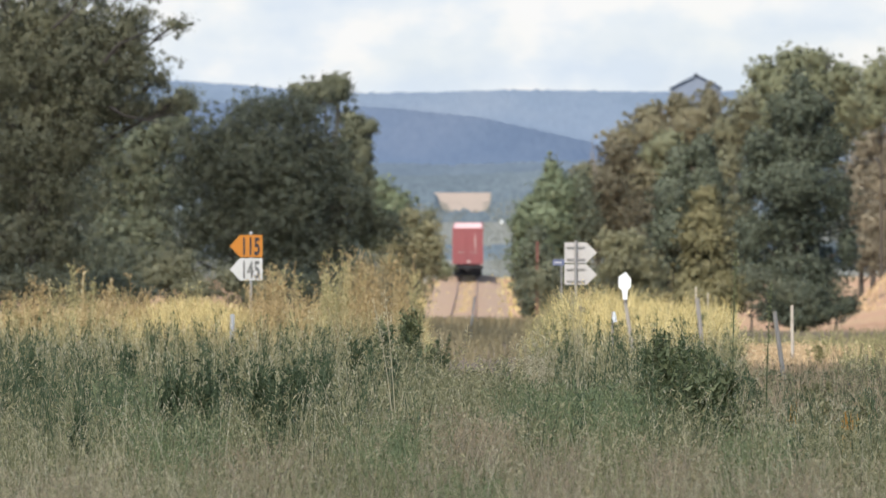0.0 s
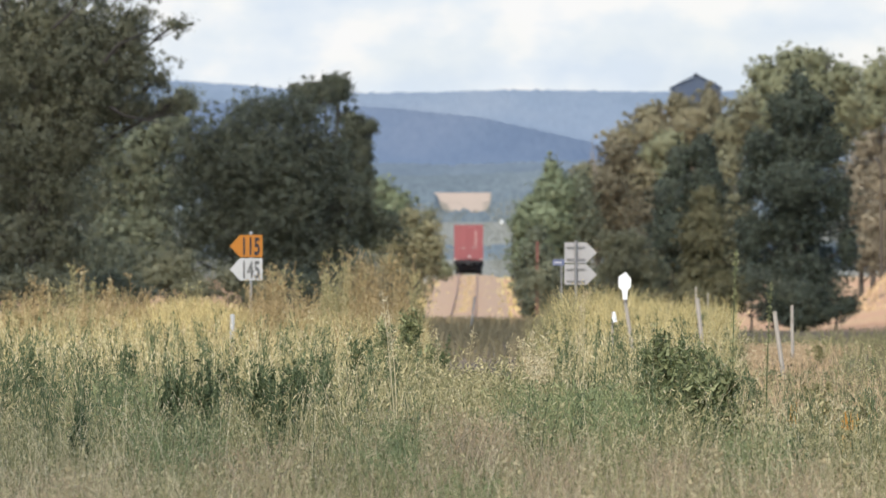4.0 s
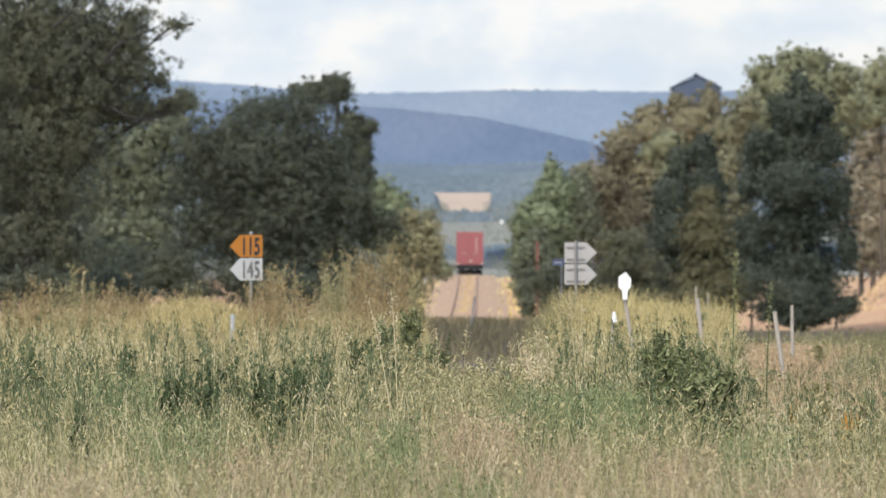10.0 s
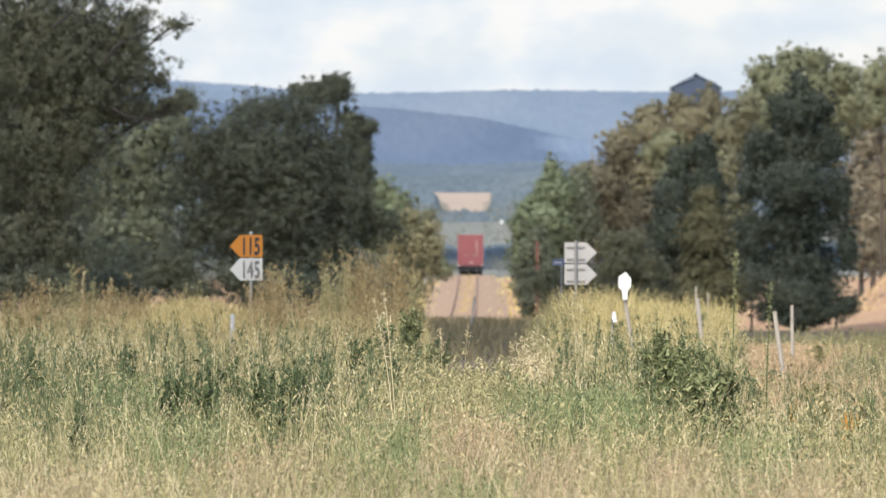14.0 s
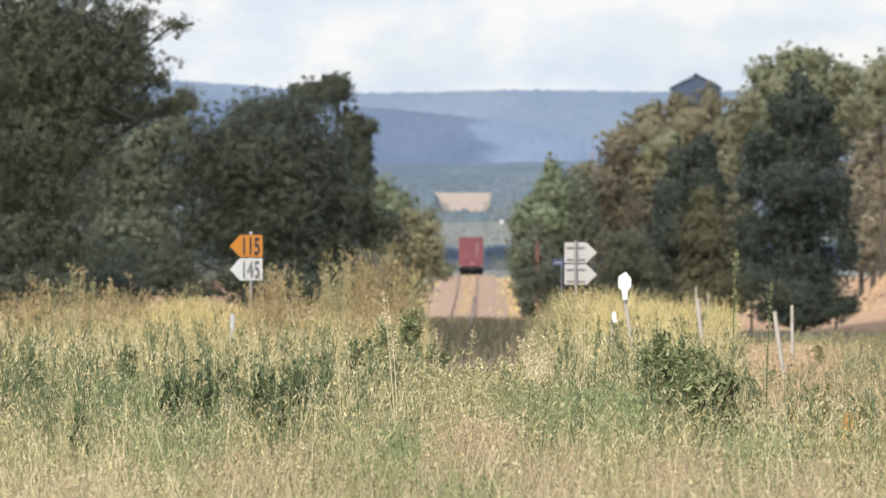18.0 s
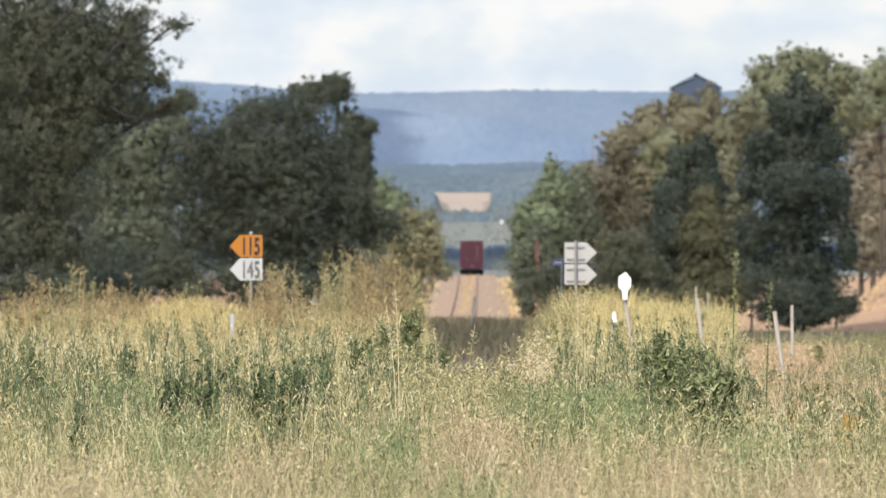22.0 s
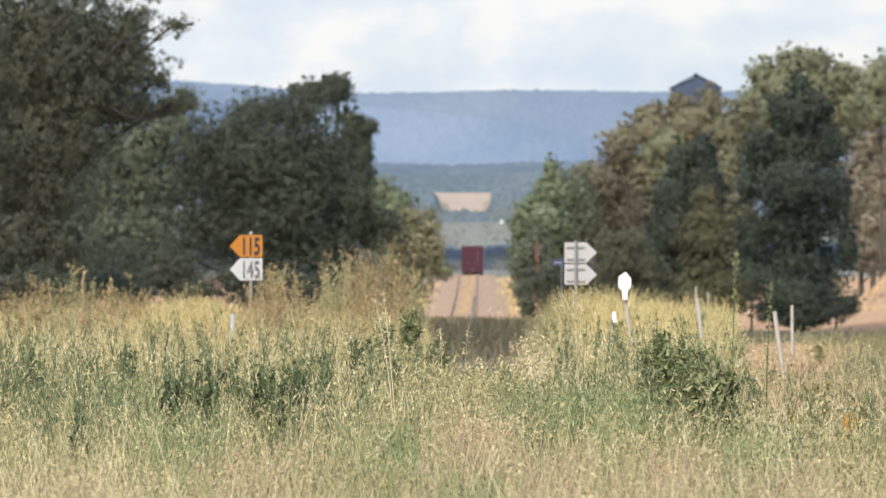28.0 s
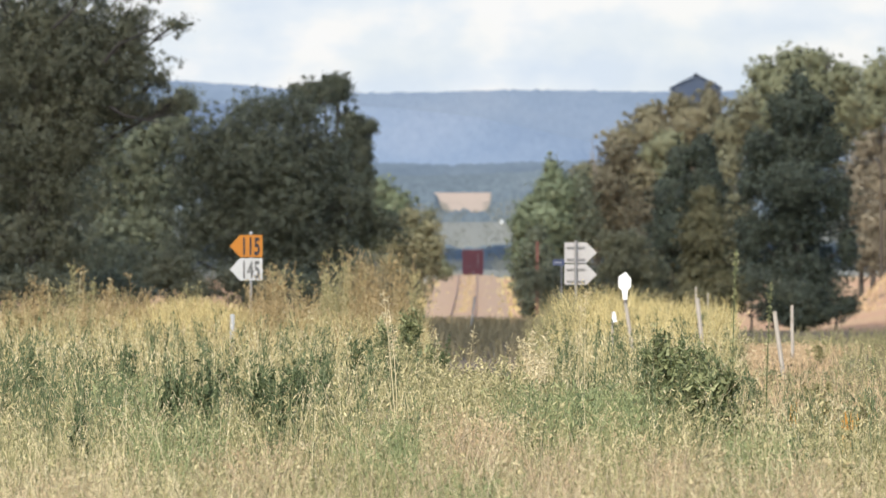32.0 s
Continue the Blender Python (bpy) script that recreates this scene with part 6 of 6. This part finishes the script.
SWAYING.append(tall_stalk(1.21, 60, 0.78, -0.06, "bleached wild oat stalk bending in the wind", (STRAW, STRAW), 135, 26, 0.030, "oat_stalk", 0.0040, 0.72))
SWAYING.append(tall_stalk(-1.02, 56, 0.77, 0.06, "bleached wild oat stalk bending in the wind", (STRAW, STRAW), 136, 26, 0.030, "oat_stalk", 0.0040, 0.72))
SWAYING.append(tall_stalk(-1.40, 58, 0.76, -0.05, "bleached wild oat stalk bending in the wind", (STRAW, STRAW), 137, 26, 0.030, "oat_stalk", 0.0040, 0.72))
SWAYING.append(tall_stalk(-0.74, 52, 0.79, 0.05, "bleached wild oat stalk bending in the wind", (STRAW, STRAW), 138, 26, 0.030, "oat_stalk", 0.0040, 0.72))
SWAYING.append(tall_stalk(1.51, 55, 0.79, -0.06, "bleached wild oat stalk bending in the wind", (STRAW, STRAW), 139, 26, 0.030, "oat_stalk", 0.0040, 0.72))
SWAYING.append(tall_stalk(-1.48, 54, 0.78, 0.05, "bleached wild oat stalk bending in the wind", (STRAW, STRAW), 140, 26, 0.030, "oat_stalk", 0.0040, 0.72))
SWAYING.append(tall_stalk(0.22, 58, 0.76, 0.05, "bleached wild oat stalk bending in the wind", (STRAW, STRAW), 141, 26, 0.030, "oat_stalk", 0.0040, 0.72))
SWAYING.append(tall_stalk(0.60, 56, 0.77, -0.06, "bleached wild oat stalk bending in the wind", (STRAW, STRAW), 142, 26, 0.030, "oat_stalk", 0.0040, 0.72))
SWAYING.append(tall_stalk(-4.51, 175, 1.16, 0.06, "bleached wild oat stalk bending in the wind", (STRAW, STRAW), 143, 26, 0.030, "oat_stalk", 0.0040, 0.72))
SWAYING.append(tall_stalk(-4.91, 178, 1.08, -0.05, "bleached wild oat stalk bending in the wind", (STRAW, STRAW), 144, 26, 0.030, "oat_stalk", 0.0040, 0.72))
SWAYING.append(tall_stalk(-4.28, 180, 1.10, 0.04, "bleached wild oat stalk bending in the wind", (STRAW, STRAW), 145, 26, 0.030, "oat_stalk", 0.0040, 0.72))
SWAYING.append(tall_stalk(0.70, 110, 0.76, -0.07, "bleached wild oat stalk bending in the wind", (STRAW, OAT), 300, 34, 0.034, "oat_stalk", 0.004, 0.62))
SWAYING.append(tall_stalk(0.54, 113, 0.62, 0.04, "bleached wild oat stalk bending in the wind", (STRAW, OAT), 301, 34, 0.034, "oat_stalk", 0.004, 0.62))
SWAYING.append(tall_stalk(0.68, 105, 0.70, 0.05, "bleached wild oat stalk bending in the wind", (STRAW, OAT), 302, 34, 0.034, "oat_stalk", 0.004, 0.62))
SWAYING.append(tall_stalk(0.75, 113, 0.61, 0.05, "bleached wild oat stalk bending in the wind", (STRAW, OAT), 303, 34, 0.034, "oat_stalk", 0.004, 0.62))
SWAYING.append(tall_stalk(0.69, 104, 0.76, 0.04, "bleached wild oat stalk bending in the wind", (STRAW, OAT), 304, 34, 0.034, "oat_stalk", 0.004, 0.62))
SWAYING.append(tall_stalk(0.75, 108, 0.71, 0.00, "bleached wild oat stalk bending in the wind", (STRAW, OAT), 305, 34, 0.034, "oat_stalk", 0.004, 0.62))
SWAYING.append(tall_stalk(0.61, 104, 0.66, 0.05, "bleached wild oat stalk bending in the wind", (STRAW, OAT), 306, 34, 0.034, "oat_stalk", 0.004, 0.62))
SWAYING.append(tall_stalk(0.68, 104, 0.74, -0.03, "bleached wild oat stalk bending in the wind", (STRAW, OAT), 307, 34, 0.034, "oat_stalk", 0.004, 0.62))
SWAYING.append(tall_stalk(0.69, 108, 0.79, -0.05, "bleached wild oat stalk bending in the wind", (STRAW, OAT), 308, 34, 0.034, "oat_stalk", 0.004, 0.62))
SWAYING.append(tall_stalk(0.74, 111, 0.88, -0.01, "bleached wild oat stalk bending in the wind", (STRAW, OAT), 309, 34, 0.034, "oat_stalk", 0.004, 0.62))
SWAYING.append(tall_stalk(0.75, 109, 0.69, -0.06, "bleached wild oat stalk bending in the wind", (STRAW, OAT), 310, 34, 0.034, "oat_stalk", 0.004, 0.62))
SWAYING.append(tall_stalk(0.70, 113, 0.68, -0.01, "bleached wild oat stalk bending in the wind", (STRAW, OAT), 311, 34, 0.034, "oat_stalk", 0.004, 0.62))
SWAYING.append(tall_stalk(0.66, 110, 0.81, 0.01, "bleached wild oat stalk bending in the wind", (STRAW, OAT), 312, 34, 0.034, "oat_stalk", 0.004, 0.62))
SWAYING.append(tall_stalk(0.71, 101, 0.91, 0.04, "bleached wild oat stalk bending in the wind", (STRAW, OAT), 313, 34, 0.034, "oat_stalk", 0.004, 0.62))
SWAYING.append(tall_stalk(0.70, 113, 0.80, -0.08, "bleached wild oat stalk bending in the wind", (STRAW, OAT), 314, 34, 0.034, "oat_stalk", 0.004, 0.62))
SWAYING.append(tall_stalk(0.83, 113, 0.57, 0.04, "bleached wild oat stalk bending in the wind", (STRAW, OAT), 315, 34, 0.034, "oat_stalk", 0.004, 0.62))


# ---- birds ----
def bird(name_label):
    """A small parrot-like bird that flies along -x; each wing is hinged at the shoulder."""
    b = empty("bird", Matrix(), name_label, "bird", "passing birds")
    b.scale = (0.72, 0.72, 0.72)
    bm = bmesh.new()
    bmesh.ops.create_uvsphere(bm, u_segments=12, v_segments=8, radius=1, matrix=Matrix.Diagonal((0.12, 0.045, 0.045, 1)))
    part("body", bm, PLUMAGE, b, smooth=True)
    bm = bmesh.new()
    bmesh.ops.create_uvsphere(bm, u_segments=10, v_segments=7, radius=1, matrix=Matrix.Translation((-0.12, 0, 0.02)) @ Matrix.Diagonal((0.042, 0.034, 0.036, 1)))
    part("head", bm, PLUMAGE, b, smooth=True)
    part("beak", rod(bmesh.new(), (-0.155, 0, 0.018), (-0.185, 0, 0.004), 0.012, 0.002, 6), POST_WOOD, b)
    bm = bmesh.new()
    v = [bm.verts.new(p) for p in ((0.09, -0.025, 0.006), (0.09, 0.025, 0.006), (0.23, 0.05, 0), (0.25, 0, 0), (0.23, -0.05, 0), (0.09, 0, -0.014), (0.23, 0, -0.006))]
    for f in ((0, 1, 2, 3, 4), (0, 4, 6, 5), (1, 5, 6, 2), (2, 6, 3), (3, 6, 4), (0, 5, 1)):
        bm.faces.new([v[k] for k in f])
    part("tail", bm, PLUMAGE, b)
    wings = []
    for side in (-1, 1):
        bm = bmesh.new()
        rim = [(-0.06, 0), (-0.075, 0.12), (-0.04, 0.24), (0.03, 0.33), (0.05, 0.22), (0.06, 0.1), (0.06, 0)]
        hi = [bm.verts.new((x, side * y, 0.007 * (1 - y / 0.34))) for x, y in rim]
        lo = [bm.verts.new((x, side * y, -0.006 * (1 - y / 0.34) - 0.001)) for x, y in rim]
        bm.faces.new(hi)
        bm.faces.new(lo[::-1])
        for k in range(len(rim)):
            j = (k + 1) % len(rim)
            bm.faces.new((hi[k], lo[k], lo[j], hi[j]))
        bmesh.ops.recalc_face_normals(bm, faces=bm.faces)
        w = part("wing", bm, PLUMAGE, b)
        w.location = (0, side * 0.03, 0.02)
        wings.append((w, side))
    return b, wings


BIRDS = [(bird("pale grey bird flying low past the trees"), 7.13, 1.12, 300, 0.0), (bird("pale grey bird flying low past the trees"), 7.96, 1.27, 296, 1.1)]


# ---- what moves ----
def on_line(y, lift):
    """A pose on the line at y, along its grade."""
    z0, z1 = np.interp(y + 1.9, LAND_D, LAND_Z), np.interp(y + 12.3, LAND_D, LAND_Z)
    up = math.degrees(math.atan2(z1 - z0, 10.4))
    back = np.interp(y, [y, y + 1], [z0 - 1.9 * (z1 - z0) / 10.4] * 2)
    return pose(track_x(y), y, float(back) + RAIL_TOP + lift, up, 0, -math.degrees(math.atan(0.0029)))


def motions():
    for i, (w, c) in enumerate(zip(WAGONS, BOXES)):
        rows_w, rows_c = [], []
        for k in range(33):
            y = 1130 + 16.1 * k + i * WAGON_PITCH
            rows_w.append((k, on_line(y, 0)))
            rows_c.append((k, on_line(y, 1.31) @ pose(0, 0.9, 0)))
        walk(w, rows_w)
        walk(c, rows_c)
    r = random.Random(5)
    for k, stalk in enumerate(SWAYING):
        m, a, b = stalk.matrix_basis.copy(), r.uniform(1.0, 2.5), r.uniform(0, 6.3)
        walk(stalk, [(t / 2, m @ pose(0, 0, 0, 0.6 * a * math.sin(1.3 * t + b), a * math.sin(0.9 * t + b) + 0.7 * a * math.sin(0.23 * t + 2 * b), 0)) for t in range(65)])
    for (b, wings), x, z, y, beat in BIRDS:
        fall = [(0, 0.5), (20.9, 0.0), (21.3, -0.05), (21.6, -0.6), (21.9, -1.0), (32, -1.2)]
        walk(b, [(t, pose(x - 9.85 * (t - 21.0), y, z + dz, 0, 0, 0)) for t, dz in fall])
        for w, side in wings:
            home = w.matrix_basis.copy()
            walk(w, [(k / 10, home @ pose(0, 0, 0, side * (10 + 34 * math.sin(k * 1.35 + beat)), 0, 0)) for k in range(321)])
    for cloud, home in SHADING:
        walk(cloud, [(0, Matrix.Translation(home)), (32, Matrix.Translation(home + WIND * 32))])
    walk(CLOUDS, [(0, pose(0, 4985, 15)), (32, pose(-11.5, 4985, 15))])


motions()
